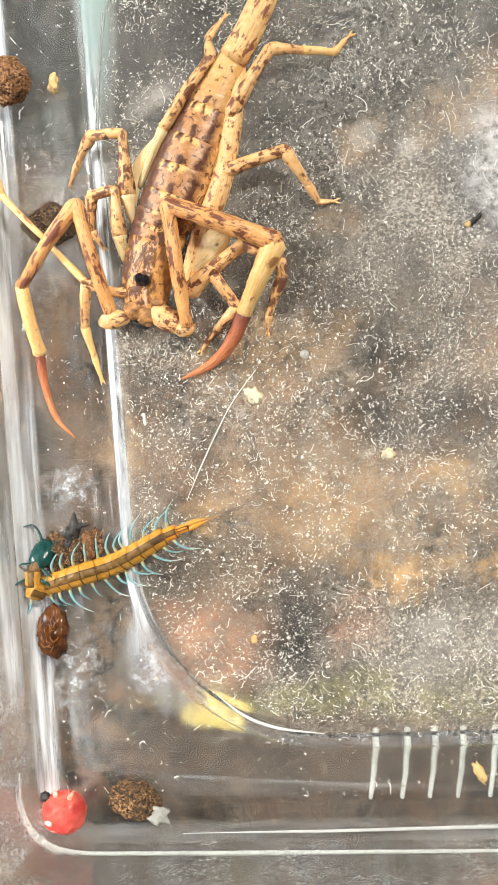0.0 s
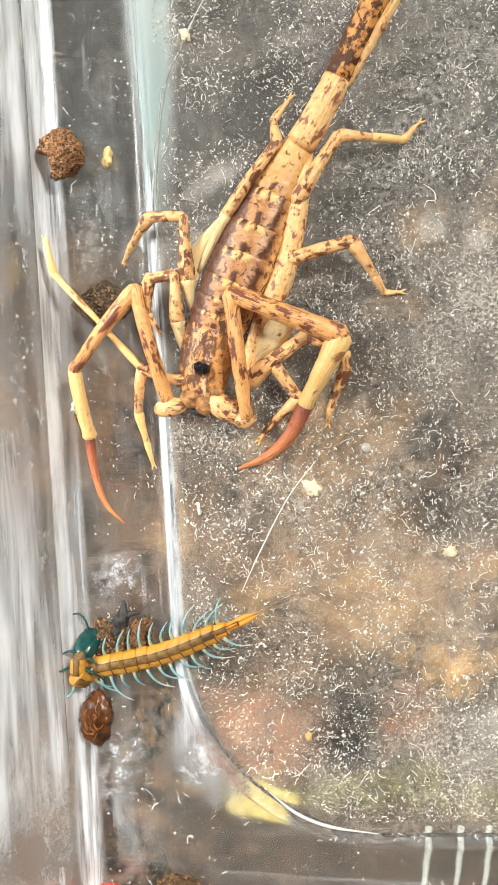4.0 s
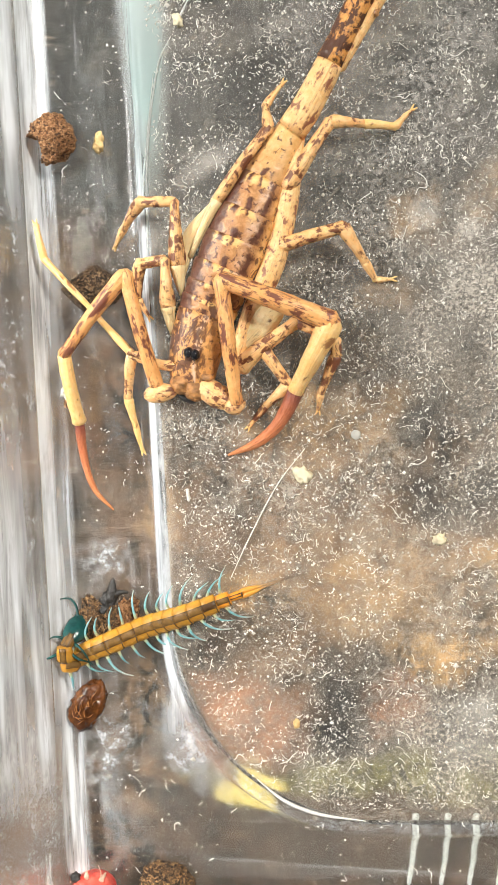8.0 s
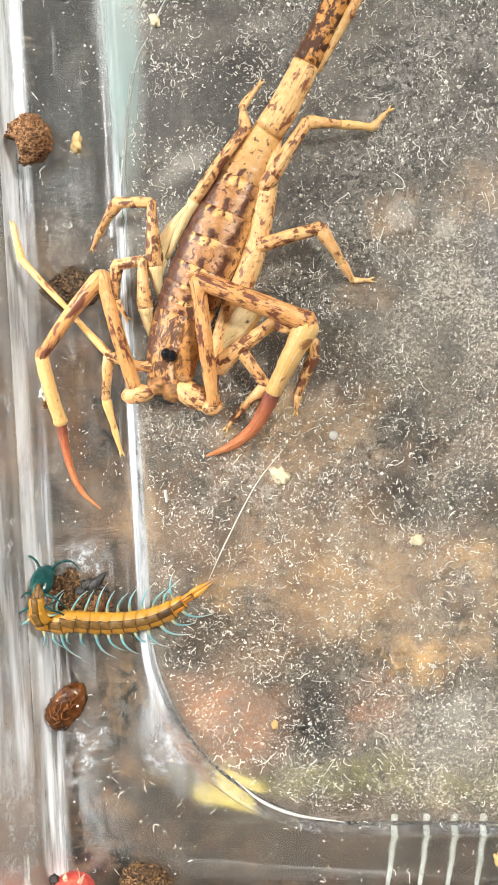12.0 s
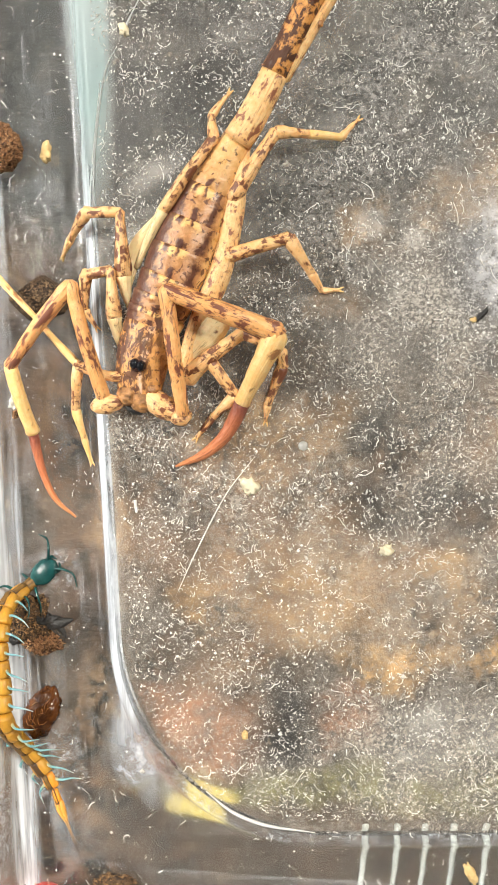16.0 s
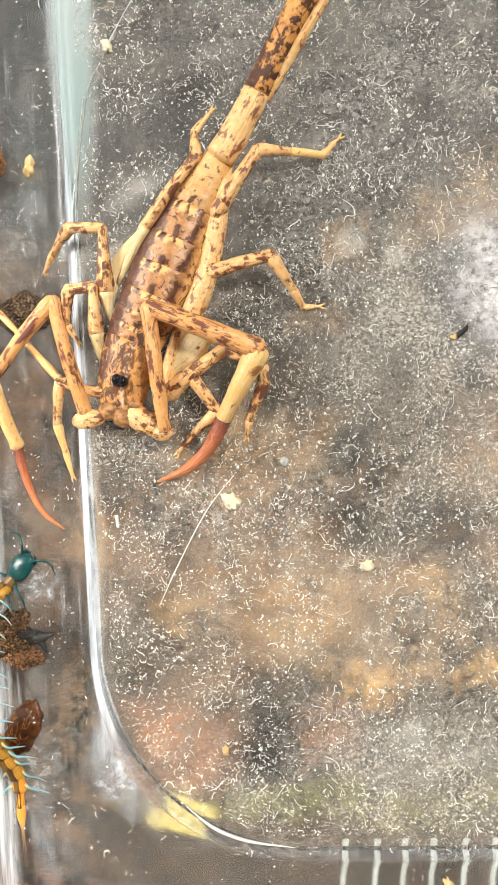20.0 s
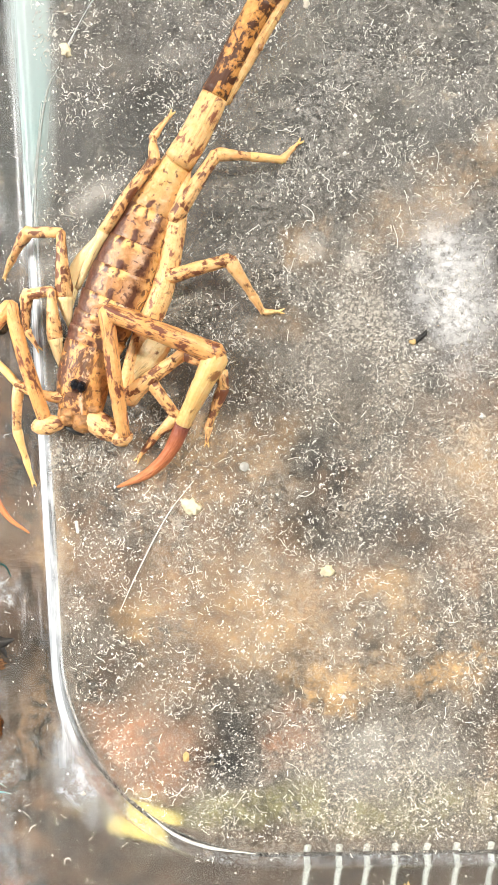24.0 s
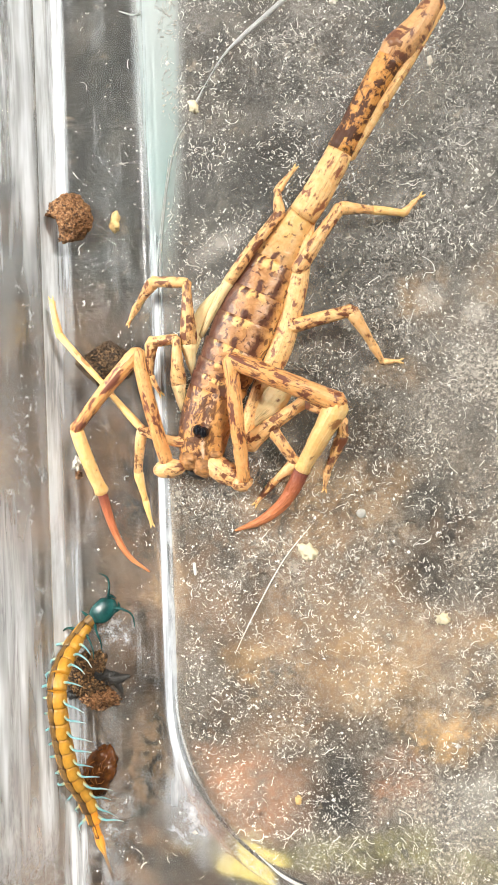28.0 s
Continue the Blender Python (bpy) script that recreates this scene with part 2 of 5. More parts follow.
    scuff_and_shine = m.math("MAXIMUM", scuff_and_shine, m.math("MULTIPLY", m.math("MULTIPLY", near_end, m.math("SUBTRACT", 1.0, foot_soft)), m.ramp(wide, (0.46, 0.0), (0.72, 0.26))))
    scuff_and_shine = m.math("MULTIPLY", scuff_and_shine, m.math("SUBTRACT", 1.0, m.math("MULTIPLY", blob(m, warped(m, v, 150, 6), -12, -47, 8, 11, 30, 0.5), 0.85)))
    corner = blob(m, warped(m, v, 260, 5), -11.0, -40.6, 2.4, 4.6, 35, 0.7)
    scuff_and_shine = m.math("MAXIMUM", scuff_and_shine, m.math("MULTIPLY", corner, m.ramp(mid, (0.40, 0.04), (0.66, 0.55))))
    scuff_and_shine = m.math("MAXIMUM", scuff_and_shine, m.math("MULTIPLY", milk, m.ramp(mid, (0.42, 0.0), (0.64, 0.55))))
    scuff_and_shine = m.math("MULTIPLY", scuff_and_shine, m.math("SUBTRACT", 1.0, m.math("MULTIPLY", foot_soft, 0.95)))
    # highlights painted as white colour: the foot of the wall and the panel's rim
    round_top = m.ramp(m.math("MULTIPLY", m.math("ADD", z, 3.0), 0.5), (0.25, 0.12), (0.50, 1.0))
    edge_shine = m.math("MULTIPLY", m.math("MULTIPLY", edge, round_top), m.mix(m.ramp(m.math("MULTIPLY", m.math("ADD", y, 30.0), 0.01), (0.36, 1.0), (0.46, 0.0)), m.ramp(streak, (0.36, 0.30), (0.58, 0.88)), m.math("MULTIPLY", m.ramp(streak, (0.32, 0.42), (0.60, 0.90)), m.ramp(wide, (0.38, 0.70), (0.56, 1.0)))))
    edge_shine = m.math("MULTIPLY", edge_shine, m.math("SUBTRACT", 1.0, m.math("MULTIPLY", teal, 0.8)))
    edge_shine = m.math("MULTIPLY", edge_shine, m.ramp(m.math("MULTIPLY", m.math("ADD", m.math("MULTIPLY", sep.outputs[0], 1000.0), 24.0), 0.05), (0.0, 1.0), (0.60, 1.0), (0.92, 0.05)))
    edge_shine = m.math("MULTIPLY", edge_shine, m.ramp(m.math("MULTIPLY", m.math("ADD", y, 48.0), 0.05), (0.40, 0.03), (0.80, 1.0)))
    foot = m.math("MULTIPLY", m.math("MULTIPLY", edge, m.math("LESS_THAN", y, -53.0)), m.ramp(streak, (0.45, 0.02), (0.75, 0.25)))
    scuff_and_shine = m.math("MAXIMUM", scuff_and_shine, m.math("MAXIMUM", edge_shine, foot))
    grit_and_shine = m.math("MAXIMUM", grit_and_shine, edge_shine)
    scuff_and_shine = m.math("MAXIMUM", scuff_and_shine, m.math("MAXIMUM", m.math("MULTIPLY", teal, m.ramp(streak, (0.35, 0.40), (0.65, 0.58))), smear))
    # wall: scuffing, and pale streaks painted in for its reflections
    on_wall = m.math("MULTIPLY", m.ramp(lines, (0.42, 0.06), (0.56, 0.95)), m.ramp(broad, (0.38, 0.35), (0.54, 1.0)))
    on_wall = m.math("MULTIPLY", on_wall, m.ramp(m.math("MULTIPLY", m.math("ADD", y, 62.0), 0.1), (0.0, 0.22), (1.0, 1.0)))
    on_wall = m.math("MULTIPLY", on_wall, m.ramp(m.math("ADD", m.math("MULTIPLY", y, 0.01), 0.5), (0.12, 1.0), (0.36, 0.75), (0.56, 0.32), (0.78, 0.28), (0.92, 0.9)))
    # bright line painted along the wall's foot as a highlight
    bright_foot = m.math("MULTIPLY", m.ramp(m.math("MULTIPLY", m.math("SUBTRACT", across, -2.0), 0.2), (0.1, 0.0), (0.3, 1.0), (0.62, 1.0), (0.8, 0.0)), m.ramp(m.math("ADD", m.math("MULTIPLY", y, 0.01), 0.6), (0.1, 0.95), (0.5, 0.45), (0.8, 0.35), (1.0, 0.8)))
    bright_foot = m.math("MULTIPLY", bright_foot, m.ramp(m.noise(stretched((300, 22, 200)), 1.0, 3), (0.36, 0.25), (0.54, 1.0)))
    scuff_and_shine = m.math("MAXIMUM", scuff_and_shine, m.math("MULTIPLY", bright_foot, m.ramp(streak, (0.34, 0.15), (0.56, 1.0))))
    scuff_and_shine = m.math("MAXIMUM", scuff_and_shine, m.math("MULTIPLY", wall, m.math("MULTIPLY", on_wall, m.ramp(m.noise(stretched((60, 55, 420)), 1.0, 5, 0.65, 0.6), (0.36, 0.40), (0.60, 1.0)))))
    # broad bands of glare painted into the wall's colour
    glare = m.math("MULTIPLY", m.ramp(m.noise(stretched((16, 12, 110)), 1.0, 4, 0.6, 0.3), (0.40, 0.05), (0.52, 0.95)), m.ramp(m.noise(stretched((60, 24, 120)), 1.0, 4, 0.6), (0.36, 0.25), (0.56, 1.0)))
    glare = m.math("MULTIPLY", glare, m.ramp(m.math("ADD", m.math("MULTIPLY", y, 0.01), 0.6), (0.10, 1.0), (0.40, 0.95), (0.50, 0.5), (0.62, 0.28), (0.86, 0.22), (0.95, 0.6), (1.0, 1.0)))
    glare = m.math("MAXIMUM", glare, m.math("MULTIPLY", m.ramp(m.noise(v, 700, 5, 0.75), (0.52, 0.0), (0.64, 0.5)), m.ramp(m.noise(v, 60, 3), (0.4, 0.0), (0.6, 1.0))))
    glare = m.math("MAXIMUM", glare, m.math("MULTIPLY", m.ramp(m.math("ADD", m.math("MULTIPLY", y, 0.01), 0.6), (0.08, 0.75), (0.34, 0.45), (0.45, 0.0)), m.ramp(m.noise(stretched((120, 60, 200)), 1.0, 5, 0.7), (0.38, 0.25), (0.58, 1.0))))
    scuff_and_shine = m.math("MAXIMUM", scuff_and_shine, m.math("MULTIPLY", wall, glare))
    scuff_and_shine = m.math("MULTIPLY", scuff_and_shine, m.math("SUBTRACT", 1.0, m.math("MULTIPLY", m.math("MULTIPLY", wall, foot_side), 0.55)))
    low = m.math("MULTIPLY", m.ramp(m.math("MULTIPLY", m.math("ADD", y, 60.0), 0.01), (0.15, 1.0), (0.22, 0.0)), m.ramp(m.math("MULTIPLY", m.math("ADD", z, 3.0), 0.333), (0.72, 0.0), (0.95, 0.85)))
    f = m.mix(m.math("MAXIMUM", top, low), scuff_and_shine, grit_and_shine)
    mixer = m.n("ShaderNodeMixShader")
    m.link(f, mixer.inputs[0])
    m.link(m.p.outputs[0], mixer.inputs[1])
    # the wall's painted streaks also let light in from behind
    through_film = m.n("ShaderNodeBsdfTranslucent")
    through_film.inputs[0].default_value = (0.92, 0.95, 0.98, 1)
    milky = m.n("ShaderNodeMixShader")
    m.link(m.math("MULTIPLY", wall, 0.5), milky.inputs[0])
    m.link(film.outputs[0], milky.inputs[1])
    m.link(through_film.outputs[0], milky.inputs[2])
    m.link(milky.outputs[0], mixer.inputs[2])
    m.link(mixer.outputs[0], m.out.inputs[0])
    return m.m


def mat_clear():
    """The outer side of the same plastic, clean."""
    m = Mat("clear_plastic")
    v = m.coord()
    sp = m.n("ShaderNodeSeparateXYZ")
    m.link(v, sp.inputs[0])
    dull = m.math("MULTIPLY", m.ramp(m.math("MULTIPLY", m.math("ADD", sp.outputs[1], 0.060), 10.0), (0.22, 1.0), (0.32, 0.0)), m.ramp(m.math("MULTIPLY", m.math("ADD", sp.outputs[2], 0.0045), 333.0), (0.05, 0.0), (0.15, 1.0), (0.96, 1.0), (0.99, 0.0)))
    m.set(trans=1.0, ior=1.46, color=(0.93, 0.96, 0.95), rough=m.mix(dull, (0.03, 0.03, 0.03), (0.15, 0.15, 0.15)))
    m.bump(m.noise(v, 260, 3), 0.10, 0.0004)
    return m.m


def mat_plain(name, lo, hi, scale=400, rough=0.6, bump=0.3, detail=5, **kw):
    m = Mat(name)
    v = m.coord()
    a = m.noise(v, scale, detail, 0.6, 0.3)
    m.set(color=m.ramp(a, (0.3, lo), (0.7, hi)), rough=rough, **kw)
    m.bump(m.noise(v, scale * 3, 3), bump, 0.0003)
    return m.m


def mat_grain(name, dark, mid, pale):
    """Crumbly soil: grains of several tones with dark pores between them."""
    m = Mat(name)
    v = m.coord()
    cell = m.voronoi(v, 4300, out="Color")
    sp = m.n("ShaderNodeSeparateColor")
    m.link(cell, sp.inputs[0])
    col = m.ramp(sp.outputs[0], (0.1, dark), (0.5, mid), (0.95, pale))
    col = m.mix(m.ramp(m.noise(v, 420, 3), (0.35, 0.0), (0.65, 0.75)), col, mid)
    pore = m.ramp(m.noise(v, 2100, 5, 0.75), (0.40, 0.95), (0.47, 0.0))
    m.set(color=m.mix(pore, col, dark), rough=0.85)
    m.bump(m.math("ADD", m.noise(v, 1500, 4, 0.7), m.math("MULTIPLY", m.voronoi(v, 3600), 0.4)), 1.0, 0.0007)
    return m.m


def mat_table():
    """Dark stone with rust, red and yellow stains soaked in."""
    m = Mat("stained_stone_tabletop")
    v = m.coord()
    big = m.noise(v, 32, 4, 0.6, 0.8)
    mid = m.noise(v, 150, 5, 0.7, 0.5)
    col = m.ramp(mid, (0.34, (0.004, 0.004, 0.004)), (0.52, (0.024, 0.022, 0.020)), (0.76, (0.12, 0.108, 0.094)))
    rust = m.ramp(m.noise(v, 95, 5, 0.7), (0.3, (0.07, 0.03, 0.012)), (0.7, (0.30, 0.15, 0.065)))
    sp = m.n("ShaderNodeSeparateXYZ")
    m.link(v, sp.inputs[0])
    warm = m.ramp(m.math("ADD", m.math("MULTIPLY", sp.outputs[1], 10.0), 0.5), (0.35, 1.0), (0.72, 0.45), (0.86, 0.08))
    col = m.mix(m.math("MULTIPLY", warm, m.ramp(big, (0.46, 0.0), (0.64, 0.65))), col, rust)
    col = m.mix(m.math("MULTIPLY", warm, 0.20), col, (0.13, 0.075, 0.04))
    w = warped(m, v, 130, 13)
    vary = m.ramp(m.noise(v, 260, 6, 0.78), (0.36, 0.05), (0.60, 1.0))
    orange, red, tan = (0.46, 0.265, 0.105), (0.33, 0.14, 0.065), (0.33, 0.20, 0.10)
    for colour, x, y, sx, sy, turn, k in (
            (tan, 10, 5.5, 15, 4, 12, 0.8), (tan, 6, 1, 12, 6, 10, 0.6), (tan, 16, 20.5, 5, 4, 20, 0.45), ((0.004, 0.004, 0.004), 19, -6, 7, 4.5, 20, 1.0), ((0.004, 0.004, 0.004), 8, -34.5, 6, 5, 30, 1.0), ((0.30, 0.29, 0.28), 30, -36, 14, 6, 5, 0.5), (orange, -3, -19.5, 6, 5, 0, 0.5), (tan, 8, -16, 17, 14, 25, 0.38), (tan, 17, 31, 5, 5, 0, 0.6), (tan, 36, 38, 16, 6, 35, 0.5), (tan, 26, -18, 16, 9, -10, 0.42),
            (orange, 22.5, -26.5, 9, 4, 3, 0.85), (orange, 37, -25, 9, 3.5, 18, 0.85), (orange, 40, 3, 6, 9, 10, 0.5), (orange, 31, -14, 5, 5, 0, 0.4), ((0.004, 0.004, 0.004), 31.5, -5.2, 9, 6.5, 10, 1.0), ((0.005, 0.005, 0.005), 21, 4, 6, 9, 20, 0.9), ((0.006, 0.006, 0.007), 11, -35.5, 8, 6, 0, 1.0), (orange, 12, -20, 10, 6, 20, 0.32),
            (red, -4, -37, 10, 8, 0, 0.75), (red, 17, -34, 7, 5, 20, 0.5), (tan, -16, -8, 3, 7, -4, 0.7), (tan, -17, -33, 5, 12, -4, 0.5), ((0.05, 0.028, 0.016), 6, -54, 60, 9, 4, 1.0), ((0.05, 0.027, 0.015), -12, -47, 10, 9, 30, 0.9), ((0.20, 0.095, 0.045), -15, -45, 6, 3, -20, 0.6),
            ((0.16, 0.15, 0.05), 24, -43.0, 44, 4.5, 4, 0.7)):
        col = m.mix(m.math("MULTIPLY", m.math("MULTIPLY", blob(m, w, x, y, sx, sy, turn), vary), k), col, colour)
    col = m.mix(m.math("MULTIPLY", blob(m, warped(m, v, 120, 1.6), -3.0, -46.4, 5.6, 2.4, 4, 0.30), 0.92), col, (0.46, 0.36, 0.11))
    patch = m.ramp(m.noise(v, 62, 4, 0.6, 0.5), (0.40, 0.15), (0.60, 1.0))
    chip = m.math("MULTIPLY", patch, m.ramp(m.noise(v, 330, 7, 0.78, 0.7), (0.44, 0.95), (0.535, 0.0)))
    col = m.mix(chip, col, (0.006, 0.0055, 0.005))
    pale = m.ramp(m.noise(v, 520, 6, 0.75, 0.4), (0.60, 0.0), (0.70, 0.6))
    col = m.mix(pale, col, (0.34, 0.27, 0.20))
    m.set(color=col, rough=0.7)
    m.bump(mid, 0.5, 0.001)
    return m.m


def mat_insect_body(name="mottled_insect_plate", crown=False, rear=False):
    """Tan horn plates, chequered, a lilac sheen painted in; u runs along a plate, v is the way round from the back's
    midline (-1 to 1).
    """
    m = Mat(name)
    c = m.n("ShaderNodeTexCoord")
    sep = m.n("ShaderNodeSeparateXYZ")
    m.link(c.outputs["UV"], sep.inputs[0])
    v = m.coord()
    grain = m.noise(v, 1100, 5, 0.65, 0.5)
    blot = m.noise(v, 480, 4, 0.62, 0.4)
    cells = m.noise(v, 800, 3, 0.55, 0.3)
    shake = m.math("SUBTRACT", blot, 0.5)
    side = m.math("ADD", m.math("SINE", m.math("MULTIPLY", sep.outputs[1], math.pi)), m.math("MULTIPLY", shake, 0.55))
    u = m.math("ADD", sep.outputs[0], m.math("MULTIPLY", m.math("SUBTRACT", cells, 0.5), 0.5))

    def band(centre, width, soft, src=side):
        d = m.math("ABSOLUTE", m.math("SUBTRACT", src, centre))
        return m.ramp(d, (max(0.0, width - soft), 1.0), (width + soft, 0.0))

    def both(a, b):
        return m.math("MULTIPLY", a, b)

    def most(*masks):
        out = masks[0]
        for k in masks[1:]:
            out = m.math("MAXIMUM", out, k)
        return out

    tan = m.ramp(grain, (0.30, (0.36, 0.155, 0.055)), (0.52, (0.54, 0.265, 0.105)), (0.72, (0.70, 0.39, 0.18)))
    pale = m.ramp(grain, (0.3, (0.80, 0.45, 0.14)), (0.7, (0.95, 0.63, 0.28)))
    plum = m.ramp(grain, (0.3, (0.038, 0.012, 0.012)), (0.7, (0.12, 0.042, 0.036)))
    rim = m.ramp(u, (0.66, 0.0), (0.74, 1.0))
    head_end = m.ramp(u, (0.36, 1.0), (0.46, 0.0))
    if crown:
        col = m.mix(m.ramp(blot, (0.42, 0.25), (0.58, 0.8)), tan, (0.72, 0.36, 0.105))
        col = m.mix(both(band(0.14, 0.07, 0.05), m.ramp(cells, (0.35, 0.3), (0.6, 0.85))), col, (0.80, 0.60, 0.46))
        long_flecks = m.noise(m.coord("UV", (5.0, 9.0, 1)), 1.6, 4, 0.6, 0.8)
        dark = both(m.ramp(long_flecks, (0.50, 0.0), (0.56, 0.95)), m.ramp(side, (0.1, 1.0), (0.65, 0.45)))
        dark = most(dark, both(band(0.0, 0.05, 0.04), m.ramp(cells, (0.46, 0.0), (0.52, 0.95))),
                    both(band(0.30, 0.06, 0.05), m.ramp(cells, (0.47, 0.0), (0.53, 0.9))),
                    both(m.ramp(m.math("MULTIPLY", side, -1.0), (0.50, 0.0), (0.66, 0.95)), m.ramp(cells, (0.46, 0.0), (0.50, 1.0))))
    else:
        # lilac sheen right of the midline, painted into the plate colour
        col = m.mix(both(band(0.44, 0.14, 0.08), m.ramp(cells, (0.40, 0.1), (0.62, 0.55))), tan, (0.78, 0.58, 0.46))
        blocks = most(band(-0.60, 0.15, 0.04), band(-0.16, 0.12, 0.04), band(0.24, 0.15, 0.05))
        if rear:
            col = m.mix(m.ramp(u, (0.20, 0.35), (0.8, 0.85)), col, pale)
            dark = most(both(band(0.0, 0.15, 0.05), both(m.ramp(u, (0.06, 0.0), (0.10, 1.0)), m.ramp(u, (0.26, 1.0), (0.32, 0.0)))),
                        both(band(0.42, 0.05, 0.04), m.ramp(blot, (0.50, 0.0), (0.56, 0.8))),
                        both(band(-0.86, 0.10, 0.06), m.ramp(blot, (0.44, 0.2), (0.54, 0.95))))
        else:
            col = m.mix(both(rim, blocks), col, pale)
            # paler towards the right edge, darker towards the left edge
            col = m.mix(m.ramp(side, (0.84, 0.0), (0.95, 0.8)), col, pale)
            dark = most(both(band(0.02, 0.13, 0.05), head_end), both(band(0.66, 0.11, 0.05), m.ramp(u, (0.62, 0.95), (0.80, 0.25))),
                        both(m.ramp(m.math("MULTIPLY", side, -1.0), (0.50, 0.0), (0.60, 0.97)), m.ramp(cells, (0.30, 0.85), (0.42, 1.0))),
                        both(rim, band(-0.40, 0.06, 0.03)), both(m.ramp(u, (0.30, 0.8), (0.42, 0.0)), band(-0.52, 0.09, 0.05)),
                        both(rim, band(0.06, 0.04, 0.03)))
    dark = m.math("MAXIMUM", m.math("MULTIPLY", dark, 0.93), m.ramp(m.noise(v, 1000, 3, 0.55, 0.8), (0.62 if rear else 0.57, 0.0), (0.66 if rear else 0.62, 0.8)))
    col = m.mix(dark, col, plum)
    m.set(color=col, rough=m.ramp(grain, (0.2, 0.22), (0.8, 0.42)), sss=0.05)
    m.p.inputs["Subsurface Scale"].default_value = 0.0006
    m.bump(m.math("ADD", grain, m.math("MULTIPLY", blot, 0.8)), 0.40, 0.0003)
    return m.m


def mat_mottled(name, pale, deep, spot, amount, scale=(0.8, 1.2), streaks=0.5, fade=0.0):
    """Mottled horn for legs and tail: uneven blotches gathered in bands, with fine streaks along. fade: how much darker the piece is at its start."""
    m = Mat(name)
    v = m.coord()
    own = m.n("ShaderNodeObjectInfo")
    shift = m.n("ShaderNodeCombineXYZ")
    m.link(m.math("MULTIPLY", own.outputs["Random"], 60.0), shift.inputs[2])

    def along(su, sv, size, detail=3.0, rough=0.6, distort=0.5):
        add = m.n("ShaderNodeVectorMath", operation="ADD")
        m.link(m.coord("UV", (su, sv, 1)), add.inputs[0])
        m.link(shift.outputs[0], add.inputs[1])
        return m.noise(add.outputs[0], size, detail, rough, distort)

    g = m.noise(v, 1500, 4, 0.65)
    col = m.ramp(g, (0.3, deep), (0.7, pale))
    col = m.mix(m.ramp(m.noise(v, 330, 3), (0.42, 0.0), (0.66, 0.55)), col, deep)
    mass = m.math("ADD", m.math("ADD", m.math("MULTIPLY", along(scale[0] * 0.9, scale[1] * 0.55, 1.0, 4), 0.55), m.math("MULTIPLY", along(0.42, 0.05, 1.0, 2), 0.30)), m.math("MULTIPLY", along(2.6, 3.4, 1.0, 3), 0.15))
    if fade:
        c = m.n("ShaderNodeTexCoord")
        sp = m.n("ShaderNodeSeparateXYZ")
        m.link(c.outputs["UV"], sp.inputs[0])
        mass = m.math("ADD", mass, m.ramp(m.math("MULTIPLY", sp.outputs[0], 0.1), (0.08, 0.0), (0.13, fade), (0.45, fade * 0.45), (1.0, 0.0)))
    edge = 0.555 + (0.79 - amount) * 0.26
    halo = tuple(0.55 * a + 0.45 * b for a, b in zip(spot, deep))
    col = m.mix(m.ramp(mass, (edge - 0.045, 0.0), (edge, 0.55)), col, halo)
    streak = m.ramp(along(0.30, 3.0, 1.1, 3), (0.58, 0.0), (0.67, streaks))
    core = m.ramp(mass, (edge - 0.005, 0.0), (edge + 0.022, 0.92))
    m.set(color=m.mix(m.math("MAXIMUM", core, streak), col, spot), rough=m.ramp(g, (0.3, 0.30), (0.7, 0.48)), sss=0.08)
    m.p.inputs["Subsurface Scale"].default_value = 0.0006
    m.bump(m.math("ADD", g, m.math("MULTIPLY", along(0.2, 3.0, 1.0, 3), 1.2)), 0.42, 0.0003)
    return m.m


def mat_claw():
    """Horn that runs from dark brown at its root to orange."""
    m = Mat("orange_claw_horn")
    c = m.n("ShaderNodeTexCoord")
    sp = m.n("ShaderNodeSeparateXYZ")
    m.link(c.outputs["UV"], sp.inputs[0])
    g = m.noise(m.coord("UV", (0.4, 3, 1)), 1.5, 3)
    along = m.math("ADD", m.math("MULTIPLY", sp.outputs[0], 0.06), m.math("MULTIPLY", g, 0.12))
    col = m.ramp(along, (0.06, (0.12, 0.036, 0.03)), (0.16, (0.25, 0.075, 0.05)), (0.26, (0.46, 0.14, 0.062)), (0.50, (0.66, 0.22, 0.085)), (1.0, (0.80, 0.32, 0.11)))
    m.set(color=m.mix(m.ramp(g, (0.50, 0.0), (0.64, 0.6)), col, (0.26, 0.06, 0.025)), rough=0.42)
    m.bump(m.math("ADD", g, m.noise(m.coord(), 1600, 3)), 0.8, 0.0003)
    return m.m


PLASTIC = mat_plastic()
CLEAR = mat_clear()
TABLE = mat_table()
ROOM = mat_plain("matt_wall_paint", (0.17, 0.16, 0.145), (0.22, 0.21, 0.19), 6, 0.9, 0.1)
BODY = mat_insect_body()
REAR = mat_insect_body("mottled_insect_rear_plate", False, True)
CROWN = mat_insect_body("mottled_insect_crown", True)
LEG = mat_mottled("mottled_leg_horn", (0.95, 0.66, 0.34), (0.86, 0.46, 0.17), (0.15, 0.042, 0.022), 0.93, (1.0, 1.6), 0.35)
ARM = mat_mottled("streaked_foreleg_horn", (0.91, 0.53, 0.22), (0.80, 0.37, 0.12), (0.17, 0.05, 0.034), 0.87, (0.6, 2.0), 0.65)
TAIL_PALE = mat_mottled("pale_tail_horn", (0.95, 0.68, 0.34), (0.85, 0.48, 0.18), (0.26, 0.085, 0.045), 0.80, (0.9, 2.0), 0.45)
TAIL_DARK = mat_mottled("dark_tail_horn", (0.84, 0.45, 0.14), (0.64, 0.27, 0.065), (0.05, 0.014, 0.01), 0.94, (0.9, 1.3), 0.6, 0.075)
